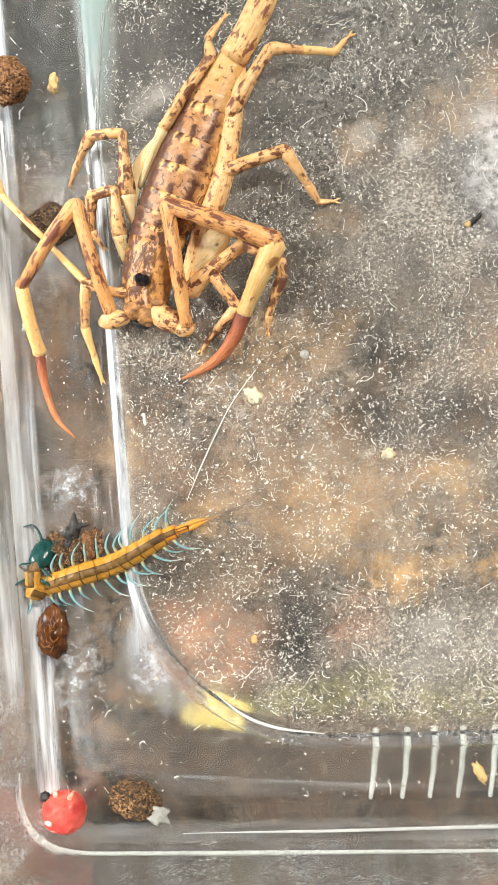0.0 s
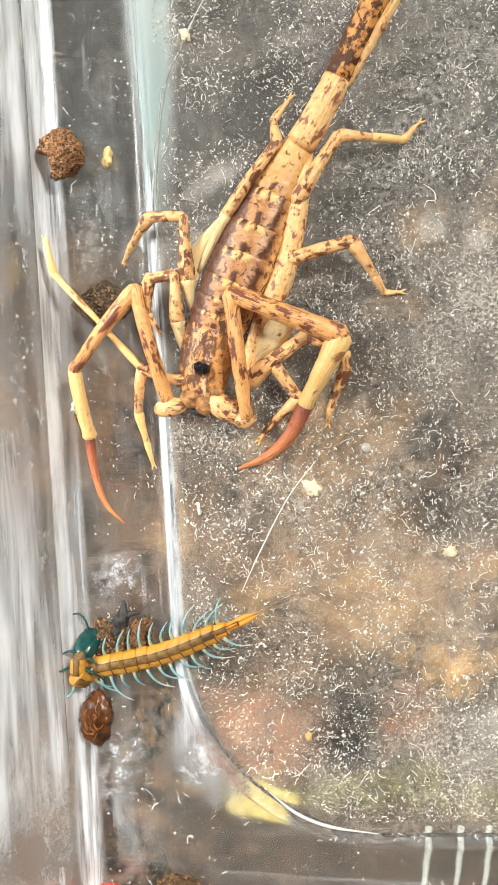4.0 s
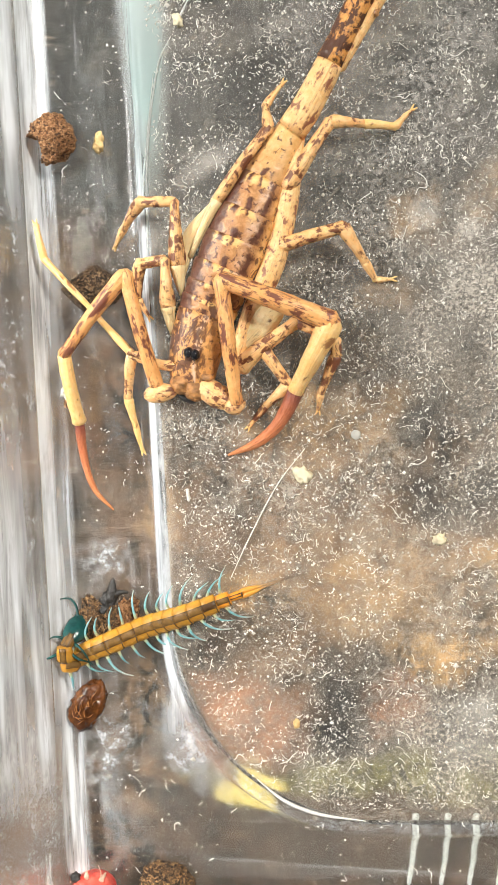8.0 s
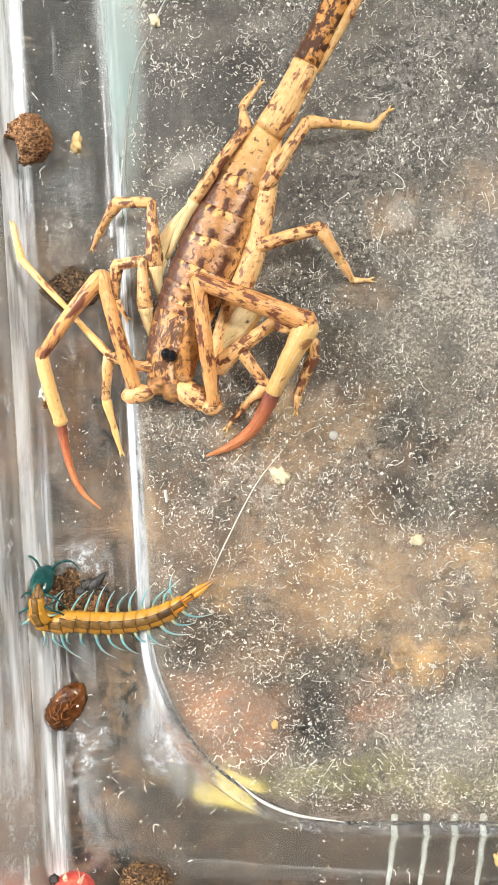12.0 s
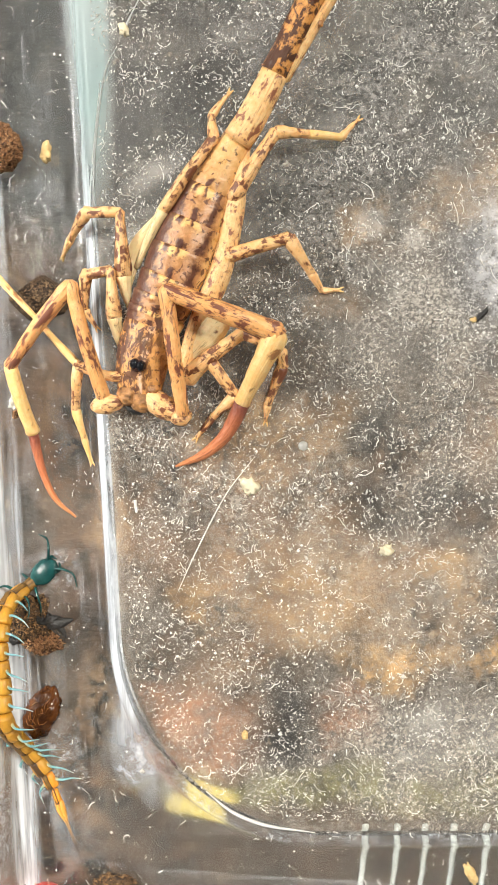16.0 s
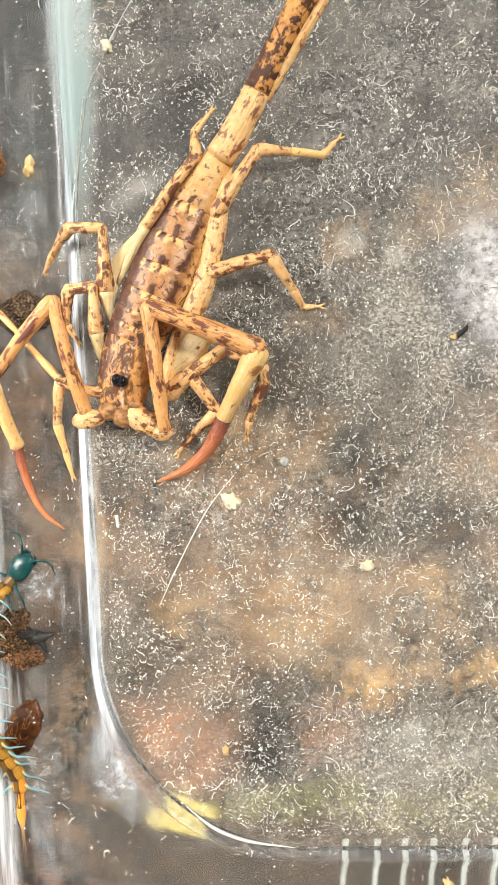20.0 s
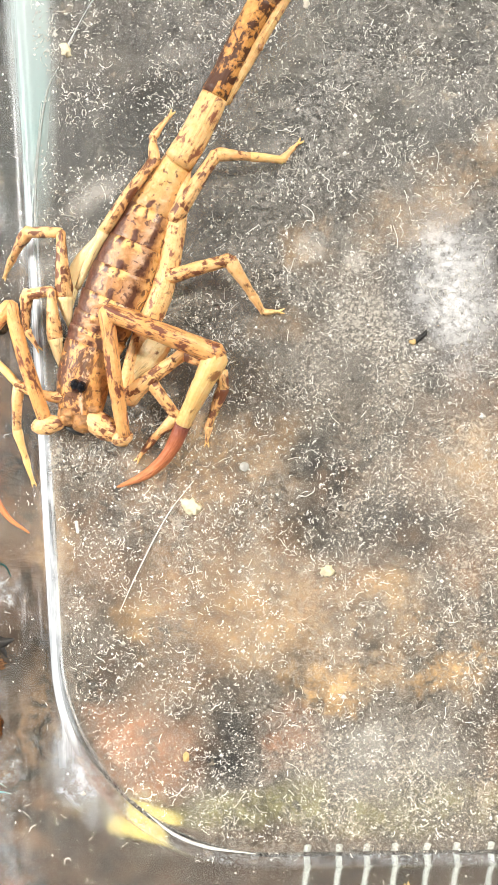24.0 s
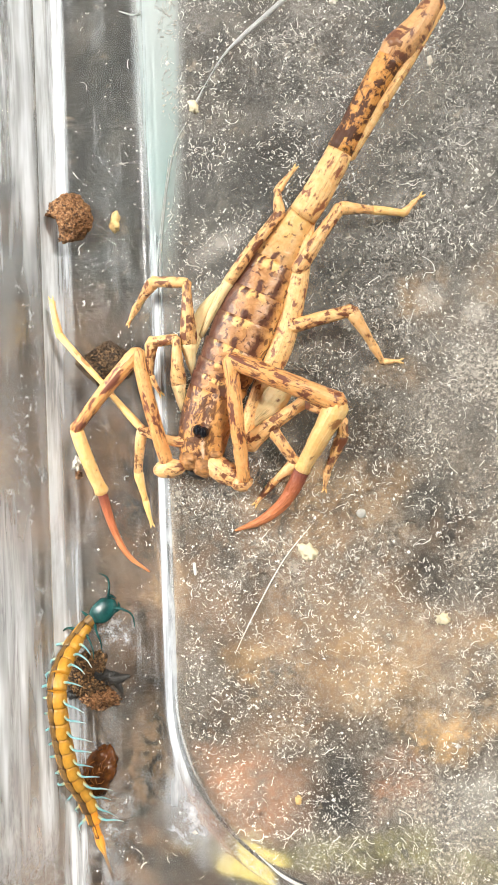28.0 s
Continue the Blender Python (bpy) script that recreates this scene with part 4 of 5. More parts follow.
def leg(owner, name, pts, radii, mats, label="", rings=9):
    """A jointed leg: the first piece is the part, the later pieces are its sub-parts."""
    names = ("coxa", "femur", "tibia", "tarsus", "toe", "toe")
    first = None
    for i in range(len(pts) - 1):
        a, b = np.array(pts[i]), np.array(pts[i + 1])
        mid = (a + b) / 2 + np.array([0, 0, 0.05 * np.linalg.norm(b - a)])
        ra, rb = radii[i], radii[i + 1]
        bm = tube([a, a * 0.75 + mid * 0.25, mid, mid * 0.2 + b * 0.8, b], [ra * 0.98, ra * 1.08, (ra + rb) / 2, rb * 0.92, rb * 1.05], rings, 12, rough=0.05)
        ob = part(name if i == 0 else names[min(i, 5)], bm, mats[min(i, len(mats) - 1)], owner if i == 0 else first, label if i == 0 else "")
        if i == 0:
            first = ob
    if name == "leg":   # forked foot
        a, b = Vector(pts[-2]), Vector(pts[-1])
        d = (b - a).normalized()
        n = Vector((-d.y, d.x, 0))
        for k in (0.45, -0.35):
            tip = b + (d + n * k) * 0.75
            part("toe_claw", tube([tuple(b - d * 0.1), tuple(b + (d + n * k * 1.3) * 0.4), tuple(tip)], [0.16, 0.13, 0.05], 5, 6), CREAM, first)
    return first


SWING = []   # shin and claw of the foreleg over the channel


def insect():
    bug = thing("insect", "mottled tan long-tailed insect standing on the plastic floor", "insect")
    line, length = spline(body_run(), 30)
    # head shield and overlapping back plates
    edges = [0, 0.268, 0.318, 0.372, 0.447, 0.556, 0.663, 0.79, 1.0]
    run = np.linspace(0, 1, 30)
    for i in range(len(edges) - 1):
        s = np.linspace(edges[i], edges[i + 1] + 0.006, 6)
        pts = np.stack([np.interp(s, run, line[:, k]) for k in range(3)], 1)
        rad = np.interp(s, run, line[:, 3]) * (np.array([0.955, 0.985, 1.0, 1.012, 1.028, 1.02]) if i else np.array([0.88, 0.97, 1.0, 1.0, 1.0, 1.0]))
        bm = tube(pts, rad, 12, 40, flat=0.60, cap=0.05 if i else 0.3, unit_uv=True, rough=0.006)
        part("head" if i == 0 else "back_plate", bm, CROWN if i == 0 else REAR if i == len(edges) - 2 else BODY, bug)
    # tail in three lengths with a pale ridge along one side
    part("tail_segment", tube([(2.7, 38.8, 3.9), (4.5, 41.4, 4.2), (7.2, 46.4, 4.6)], [1.9, 1.85, 1.7], 12, 16, 0.75, 0.1, rough=0.02), TAIL_PALE, bug, "pale straw tail length")
    part("tail_segment", tube([(7.1, 46.5, 4.6), (8.2, 48.5, 4.7), (10.7, 53.5, 5.0), (13.2, 57.6, 5.4)], [1.72, 1.6, 1.62, 1.75], 14, 16, 0.85, 0.15, rough=0.03), TAIL_DARK, bug, "dark mottled tail length")
    part("tail_tip", tube([(13.1, 57.5, 5.5), (13.9, 58.6, 5.7), (15.8, 60.6, 5.6), (18.2, 64.4, 5.5)], [1.75, 1.95, 1.7, 1.15], 12, 16, 0.85, 0.8, rough=0.03), TAIL_TIP, bug)
    part("tail_knob", lump((1.1, 0.9, 0.8), 8, 0.25, 3, at=(13.6, 58.6, 6.7)), TAIL_TIP, bug)
    part("tail_ridge", tube([(8.4, 45.9, 4.2), (12.2, 52.6, 4.6), (15.0, 57.0, 5.0), (19.0, 63.6, 5.2)], [0.7, 0.85, 0.8, 0.5], 14, 10, 0.9, rough=0.03), TAIL_PALE, bug, "pale ridge along the tail")
    part("tail_spur", lump((0.35, 0.5, 0.35), 13, 0.3, 2, at=(12.6, 51.9, 5.0)), FACE, bug)
    # head details
    part("eye_mound", lump((0.95, 0.75, 0.6), 2, 0.25, 3, 0.05, at=(-9.15, 11.75, 3.9)), EYE_RING, bug, "dark eye mound")
    for x, y in ((-9.55, 11.9), (-8.8, 11.65)):
        part("eye", lump((0.62, 0.70, 0.55), 1, 0.0, 3, at=(x, y, 4.2)), BLACK, bug, "glossy black bead eye")
    part("face", lump((1.5, 1.5, 1.3), 5, 0.15, 4, 0.05, at=(-10.6, 8.3, 2.3)), FACE, bug, "brown granular face")
    part("face", lump((1.6, 1.5, 1.2), 6, 0.15, 4, 0.05, at=(-8.9, 7.5, 2.3)), FACE, bug, "brown granular face")
    part("mouth", tube([(-11.6, 7.2, 1.9), (-10.5, 6.4, 2.0), (-9.2, 5.9, 1.9)], [0.3, 0.42, 0.3], 8, 8, rough=0.1), CHAR, bug, "black mouth edge")
    part("jaw", tube([(-7.9, 7.9, 2.5), (-6.2, 6.7, 2.6), (-4.2, 5.8, 2.6)], [1.3, 1.55, 1.15], 12, 14, 0.8, rough=0.07), LEG, bug, "pale mottled jaw")
    part("jaw", tube([(-4.8, 5.3, 2.9), (-3.8, 5.4, 3.1), (-3.0, 5.9, 2.9)], [0.8, 1.0, 0.6], 8, 12, 0.9, rough=0.08), LEG, bug)
    part("cheek", lump((0.8, 0.5, 0.4), 18, 0.3, 3, 0.1, at=(-7.4, 8.9, 3.3)), FACE, bug, "dark cheek spot")
    # pale flanks
    part("flank", tube([(-11.1, 21.6, 1.8), (-10.0, 26.2, 2.2), (-7.0, 30.4, 2.6)], [0.5, 1.05, 0.4], 9, 12, 0.6), FLAP, bug, "pale cream flank flap")
    part("flank", tube([(3.5, 38.3, 3.2), (2.6, 32.6, 3.1), (1.7, 27.1, 2.9), (0.4, 22.5, 2.7), (-1.9, 17.3, 2.3), (-3.8, 12.0, 2.0)], [0.8, 1.25, 1.35, 1.45, 1.3, 1.0], 20, 12, 0.85, rough=0.04), TAIL_PALE, bug, "pale blotched flank")
    part("flank", tube([(2.0, 18.7, 2.4), (-0.2, 16.5, 2.6), (-3.4, 13.0, 2.2)], [0.7, 1.9, 0.9], 10, 12, 0.5, rough=0.06), FLAP, bug, "pale cream flank flap")
    # grasping front legs
    L = leg(bug, "grasping_leg", [(-3.6, 5.8, 3.4), (-5.3, 20.6, 6.2), (8.0, 15.6, 5.0), (3.5, 7.5, 2.0)], [0.8, 1.05, 1.4, 1.1], [ARM, ARM, CREAM], "large folded foreleg with orange claw", 14)
    part("claw", tube([(3.8, 8.0, 2.0), (1.5, 3.6, 1.2), (-1.4, 0.9, 0.8), (-5.0, -0.7, 0.5)], [1.05, 0.86, 0.62, 0.16], 20, 12, rough=0.05), CLAW, L, "curved orange claw")
    L = leg(bug, "grasping_leg", [(-13.7, 7.3, 2.5), (-17.2, 21.3, 6.0), (-25.8, 11.6, 3.0), (-23.2, 3.6, -0.5)], [0.85, 0.95, 0.85, 0.95], [ARM, ARM, CREAM], "large foreleg stretched over the channel", 14)
    SWING.extend(ob for ob in L.children if ob.name.startswith("tibia"))
    SWING.append(part("claw", tube([(-23.3, 3.9, -0.5), (-21.8, -1.2, -1.6), (-19.8, -4.8, -2.2), (-16.9, -6.9, -2.55)], [0.72, 0.5, 0.36, 0.12], 16, 10, rough=0.05), CLAW, L, "curved orange claw"))
    part("hip", tube([(-14.9, 6.7, 2.4), (-13.4, 7.0, 2.5), (-11.8, 7.2, 2.3)], [0.95, 1.3, 0.8], 10, 14, 0.9, rough=0.05), LEG, bug)
    part("hip", tube([(-10.6, 10.6, 2.4), (-12.4, 10.4, 2.6), (-14.6, 10.8, 2.8)], [0.75, 0.7, 0.6], 7, 10, rough=0.05), LEG, bug)
    # walking legs
    leg(bug, "leg", [(-3.3, 10.7, 2.4), (3.7, 15.9, 3.2), (8.3, 13.8, 3.0), (8.4, 11.8, 2.4), (6.5, 7.2, 1.0), (6.2, 5.2, 0.3)], [1.0, 0.85, 0.7, 0.75, 0.5, 0.28], [LEG])
    leg(bug, "leg", [(-3.3, 10.1, 2.2), (-0.5, 12.5, 3.0), (2.6, 8.2, 1.8), (-0.3, 5.6, 0.9), (-2.4, 3.0, 0.3)], [0.95, 0.75, 0.75, 0.5, 0.28], [LEG])
    leg(bug, "leg", [(1.4, 25.0, 3.2), (9.1, 27.1, 3.8), (11.7, 23.2, 1.9), (13.0, 21.2, 0.6), (14.9, 21.3, 0.3)], [0.85, 0.85, 0.55, 0.42, 0.22], [LEG])
    leg(bug, "leg", [(2.2, 31.9, 3.4), (7.3, 39.8, 3.5), (11.2, 39.8, 2.3), (15.1, 39.7, 1.0), (16.1, 41.0, 0.5), (17.0, 41.9, 0.2)], [1.0, 0.8, 0.55, 0.5, 0.35, 0.2], [LEG, LEG, CREAM, LEG])
    leg(bug, "leg", [(-9.9, 24.0, 2.2), (-6.3, 30.4, 4.2), (-0.1, 39.0, 4.2), (-0.8, 42.4, 1.8), (1.1, 45.6, 0.3)], [0.40, 0.72, 0.72, 0.5, 0.28], [FLAP, LEG])
    leg(bug, "leg", [(-10.9, 18.6, 1.6), (-11.3, 22.7, 3.0), (-11.6, 30.4, 4.0), (-16.3, 30.7, 2.5), (-19.2, 28.0, -0.6), (-20.8, 26.1, -2.5)], [0.25, 1.05, 0.62, 0.78, 0.5, 0.26], [FLAP, LEG, LEG, LEG, LEG])
    leg(bug, "leg", [(-12.1, 13.9, 1.5), (-12.5, 17.6, 2.8), (-12.7, 23.3, 4.0), (-16.3, 23.0, 2.5), (-16.9, 18.9, 0.5), (-15.6, 16.8, 0.2)], [0.25, 0.95, 0.62, 0.78, 0.5, 0.28], [FLAP, LEG, LEG, LEG, LEG])
    leg(bug, "leg", [(-14.6, 11.0, 2.8), (-17.3, 12.1, 3.0), (-23.0, 17.9, 2.0), (-29.2, 24.0, 0.9), (-30.1, 28.2, 1.6)], [0.5, 0.5, 0.36, 0.5, 0.42], [LEG, CREAM])
    leg(bug, "leg", [(-14.6, 11.0, 2.6), (-17.2, 11.6, 2.5), (-18.2, 6.4, 0.0), (-17.5, 2.6, -1.6), (-16.9, -0.4, -2.7)], [0.6, 0.7, 0.6, 0.42, 0.26], [LEG, LEG, CREAM])
    return bug


# ---------------------------------------------------------------- the centipede
SEGMENTS = 17
CRAWL = []


def crawl(t, *xy):
    """The centipede's line at a time: head to tail, x and y by turns."""
    pts = np.array(xy, float).reshape(-1, 2)
    out = []
    for i, (x, y) in enumerate(pts):
        if t in (16, 17, 19, 21) and 1 < i < 8:
            x -= 0.5
        u, w = to_box(x, y)
        z = -1.5 + 2.9 * min(1.0, max(0.0, (panel_depth(u, w) + 3.2) / 4.0))
        if t < 12:   # over the clod
            z += 1.9 * math.exp(-((x + 20.0) / 4.2) ** 2)
        if t > 13:   # over the husk
            z += 2.3 * math.exp(-((y + 34.0) / 4.0) ** 2)
        rise = max(0.0, (1.4 - u) / 0.52)   # up the wall
        out.append((x + 0.38 * rise, y + 0.10 * rise, z + rise))
    CRAWL.append((t, np.array(out)))


def crawl_poses():
    crawl(0.0, -24.6, -23.2, -26.3, -26.4, -26.0, -28.7, -24.4, -28.1, -19.3, -26.4, -15.3, -25.2, -11.3, -23.3, -7.3, -21.0, -4.3, -19.8)
    crawl(5.5, -24.8, -23.4, -26.7, -26.4, -26.2, -28.4, -24.5, -27.2, -22.1, -26.4, -17.6, -25.4, -12.7, -23.7, -7.4, -21.3, -5.0, -20.1)
    crawl(8.0, -24.6, -23.2, -26.8, -26.3, -26.1, -28.2, -23.9, -27.0, -20.2, -25.2, -15.7, -23.2, -10.5, -21.1, -5.7, -19.1, -2.9, -18.0)
    crawl(9.0, -26.0, -21.6, -26.8, -25.2, -25.9, -27.2, -22.7, -24.6, -19.7, -23.0, -15.2, -21.3, -10.0, -20.0, -4.9, -20.2, -1.6, -21.0)
    crawl(10.0, -26.0, -21.8, -27.4, -25.0, -26.3, -27.2, -23.8, -24.9, -20.8, -23.3, -16.6, -21.6, -11.4, -20.1, -6.3, -19.1, -2.7, -18.6)
    crawl(11.5, -27.0, -18.3, -27.7, -21.6, -26.7, -23.9, -24.9, -23.4, -22.0, -22.2, -17.6, -22.4, -12.6, -21.7, -8.7, -20.3, -4.9, -18.1)
    crawl(13.5, -25.5, -14.0, -27.7, -16.7, -29.0, -20.1, -29.3, -22.9, -27.5, -24.3, -24.0, -25.0, -19.1, -25.9, -14.7, -24.6, -11.5, -22.5)
    crawl(14.0, -25.9, -14.3, -27.5, -16.9, -28.6, -19.6, -29.0, -22.9, -25.9, -26.9, -22.4, -28.9, -18.9, -30.9, -15.1, -31.8, -11.9, -32.4)
    crawl(14.5, -26.3, -12.7, -27.7, -16.1, -29.1, -19.1, -29.8, -22.9, -28.2, -26.2, -25.2, -28.6, -21.3, -31.1, -16.4, -32.7, -12.4, -33.4)
    crawl(15.0, -22.9, -14.5, -25.5, -16.4, -27.2, -18.7, -28.9, -23.2, -27.8, -28.0, -25.1, -32.1, -21.2, -35.5, -17.4, -38.3, -14.6, -40.1)
    crawl(16.0, -22.0, -14.2, -24.8, -16.8, -26.9, -18.8, -28.2, -23.3, -27.7, -28.8, -26.5, -33.4, -24.2, -37.7, -21.4, -41.9, -20.4, -45.2)
    crawl(17.0, -23.0, -12.4, -25.4, -15.8, -27.4, -18.4, -28.6, -22.6, -27.9, -28.9, -26.4, -33.6, -24.2, -38.0, -22.0, -41.2, -21.8, -44.6)
    crawl(19.0, -21.9, -12.2, -24.3, -14.9, -26.3, -17.2, -27.7, -21.3, -27.5, -26.8, -26.3, -31.7, -24.5, -35.6, -22.8, -39.6, -22.9, -44.0)
    crawl(21.0, -23.6, -11.2, -25.9, -14.9, -27.3, -17.5, -28.6, -21.6, -28.1, -27.1, -26.8, -31.9, -24.7, -35.8, -22.9, -39.4, -22.8, -43.6)
    crawl(26.0, -22.9, -11.4, -25.4, -14.8, -27.1, -17.9, -28.7, -21.4, -28.5, -25.8, -27.3, -29.9, -25.4, -33.5, -23.5, -37.0, -22.2, -42.7)
    crawl(28.0, -22.1, -11.6, -24.9, -14.2, -27.2, -17.4, -28.8, -21.1, -28.6, -25.5, -27.4, -29.7, -25.7, -33.2, -23.8, -36.8, -22.3, -42.0)


def centipede():
    bug = thing("centipede", "amber centipede with pale blue legs and teal head", "centipede")
    pieces = []

    def plate(w, long):
        return tube([(-long / 2, 0, 0), (0, 0, 0.05), (long / 2, 0, 0)], [w * 0.90, w, w * 0.95], 7, 16, 0.8, 0.1)

    head = part("head", lump((2.3, 1.5, 0.85), 3, 0.10, 3), TEAL, bug, "glossy dark teal head")
    for s in (1, -1):
        part("antenna", tube([(-1.3, 0.5 * s, 0.2), (-2.6, 1.6 * s, 0.5), (-3.2, 3.0 * s, 0.2), (-2.4, 4.4 * s, -0.2)], [0.2, 0.17, 0.13, 0.06], 14, 7), TEAL, head)
        part("jaw", tube([(-0.9, 0.9 * s, -0.3), (-1.9, 1.0 * s, -0.4), (-2.3, 0.3 * s, -0.5)], [0.35, 0.28, 0.08], 7, 7), TEAL, head)
    pieces.append(head)
    for i in range(SEGMENTS):
        last = i == SEGMENTS - 1
        k = (i + 0.5) / SEGMENTS
        w = 1.13 + 0.37 * math.sin(math.pi * min(1, k * 1.05)) - (0.25 if k > 0.9 else 0)
        if last:
            w *= 0.62
        if i < 2:
            w *= (0.72, 0.88)[i]
        seg = part("segment", plate(w, 1.95 if not last else 1.8), CENT_TAIL if k > 0.9 else CENT_BAND if i == 0 else CENT, bug)
        if k < 0.93:
            part("back_band", tube([(-1.1, 0, 0.69 * w), (0, 0, 0.75 * w), (1.0, 0, 0.73 * w)], [0.38 * w] * 3, 5, 10, 0.28, 0.05), CENT_LINE if i == SEGMENTS - 3 else CENT_BAND, seg)
        # dark rear edge and two dark lines along the back
        part("plate_edge", tube([(0.86, -0.95 * w, 0.20 * w), (0.90, -0.52 * w, 0.66 * w), (0.92, 0, 0.80 * w), (0.90, 0.36 * w, 0.74 * w)], [0.12, 0.07, 0.10, 0.05], 11, 6), CENT_LINE, seg)
        for s in (1, -1):
            part("back_line", tube([(-1.1, 0.32 * w * s, 0.72 * w), (1.0, 0.32 * w * s, 0.755 * w)], [0.08, 0.08], 4, 6), CENT_LINE, seg)
        for s in (1, -1):
            if last:
                tail = tube([(0.8, 0.3 * s, 0), (1.9, 0.26 * s, 0.1), (2.7, 0.22 * s, 0.1), (4.2, 0.12 * s, 0.0), (9.0, 0.14 * s, -0.1)], [0.34, 0.40, 0.26, 0.10, 0.05], 16, 7)
                part("tail_leg", tail, TAIL_LEG, seg)
                continue
            lean = 0.55 + 0.5 * k + random.uniform(-0.55, 0.55)
            reach = 2.6 + 0.6 * math.sin(i * 1.7 + s) + random.uniform(-0.8, 0.7)
            bm = tube([(0, 0.75 * w * s, -0.1), (lean * 0.5, (w + 0.35 * reach) * s, 0.35), (lean * 1.2, (w + 0.75 * reach) * s, -0.3), (lean * 2.2, (w + reach) * s, -1.0)],
                      [0.24, 0.16, 0.11, 0.035], 9, 6)
            part("leg", bm, TEAL if i < 2 else BLUE_LEG, seg)
        pieces.append(seg)
    return bug, pieces


# ---------------------------------------------------------------- loose things


def bitten(bm, bites):
    """Hollows pressed into a lump, each a place and a radius."""
    for *c, r in bites:
        c = Vector(c)
        for v in bm.verts:
            d = v.co - c
            if d.length < r:
                v.co = c - Vector((0, 0, 1)) * math.sqrt(max(0.0, r * r - d.x * d.x - d.y * d.y)) * 0.8 + Vector((d.x, d.y, 0)) * 0.95
    return bm


def wedge_lump(size, seed):
    """A lump with broken, flat faces."""
    bm = lump(size, seed, 0.12, 5, 0.07, pits=0.2)
    cuts = [(Vector((-0.5, 0.86, 0.1)), 0.62), (Vector((0.75, 0.65, 0.1)), 0.66), (Vector((0.1, -0.9, 0.35)), 0.60), (Vector((-0.8, -0.55, 0.2)), 0.72), (Vector((0.9, -0.3, 0.3)), 0.8), (Vector((0.15, 0.1, 0.98)), 0.72)]
    for v in bm.verts:
        q = Vector((v.co.x / size[0], v.co.y / size[1], v.co.z / size[2]))
        for n, far in cuts:
            over = q.dot(n) - far
            if over > 0:
                q -= n * over * 0.9
        v.co = Vector((q.x * size[0], q.y * size[1], q.z * size[2])) * 1.25
    return bm


def notched(bm, x, y, r):
    """A round bite out of a lump's side, as deep as the lump is high."""
    for v in bm.verts:
        d = Vector((v.co.x - x, v.co.y - y))
        if d.length < r:
            d = d.normalized() * (r + 0.15 * noise.noise(v.co * 2.2))
            v.co.x, v.co.y = x + d.x, y + d.y
    return bm


def soil_pellet(label, at, size, seed, material, turn=0.0, wedge=False, bite=(), notch=None):
    bm = bitten(lump(size, seed, 0.14, 5, 0.10), bite) if not wedge else wedge_lump(size, seed)
    ob = part("soil_pellet", notched(bm, *notch) if notch else bm, material)
    ob.matrix_world = at_mm(*at, 0, 0, turn)
    return tagged(ob, label, "soil pellet", "soil pellets")


def husk():
    h = thing("seed_husk", "glossy brown bean-shaped husk lying in the channel", "husk", at=(-23.7, -34.4, -1.5))
    bm = lump((3.5, 2.1, 1.42), 4, 0.16, 5, 0.02)
    for v in bm.verts:   # folds
        d = v.co.normalized()
        q = Vector((v.co.x * 0.55, v.co.y * 0.75, 3.3))
        fold = 1.0 - abs(noise.noise(q + Vector((noise.noise(q * 1.3), noise.noise(q * 1.7 + Vector((5, 2, 1))), 0)) * 0.8)) * 3.2
        v.co += d * 0.15 * max(-0.6, fold)
    part("body", bm, HUSK, h)
    rng = np.random.default_rng(12)
    for k in range(18):   # loose pale fibres on the skin
        x, y, turn = rng.uniform(-2.0, 2.0), rng.uniform(-0.9, 0.9), rng.uniform(0, 6.28)
        pts = []
        for _ in range(3):
            pts.append((x, y, 1.62 * math.sqrt(max(0.05, 1 - (x / 3.7) ** 2 - (y / 2.3) ** 2))))
            turn += rng.uniform(-0.9, 0.9)
            x, y = x + 0.6 * math.cos(turn), y + 0.45 * math.sin(turn)
        part("wrinkle", tube(pts, [0.03, 0.06, 0.03], 7, 5), HUSK_VEIN, h)
    return h


def clod():
    c = thing("soil_clod", "crumbly brown soil clod with black charred bit", "soil clod", at=(-21.4, -23.1, -1.4))
    part("lump", lump((2.5, 2.9, 1.1), 11, 0.55, 5, 0.16, at=(-0.6, 0.6, 0), pits=1.4), CLOD_SOIL, c)
    part("lump", lump((2.4, 1.4, 1.2), 12, 0.5, 5, 0.20, at=(1.0, -2.2, -0.2), pits=1.0), SOIL, c)
    bm = merged(lump((1.7, 1.0, 0.7), 14, 0.4, 4, 0.1, at=(2.2, 0.5, 0.1)), tube([(2.6, 0.2, 0.3), (4.0, 0.5, 0.5), (5.2, 0.9, 0.2)], [0.8, 0.6, 0.2], 9, 10, 0.7, rough=0.08), tube([(3.0, 0.4, 0.3), (3.9, -0.5, 0.4), (4.3, -1.5, 0.1)], [0.6, 0.4, 0.15], 8, 10, 0.7, rough=0.08))
    part("charred_bit", bm, CHAR, c, "black charred bit")
    part("charred_bit", lump((0.8, 0.6, 0.6), 16, 0.4, 3, 0.1, at=(-2.6, -2.2, -0.4)), CHAR, c, "black charred bit")
    return c


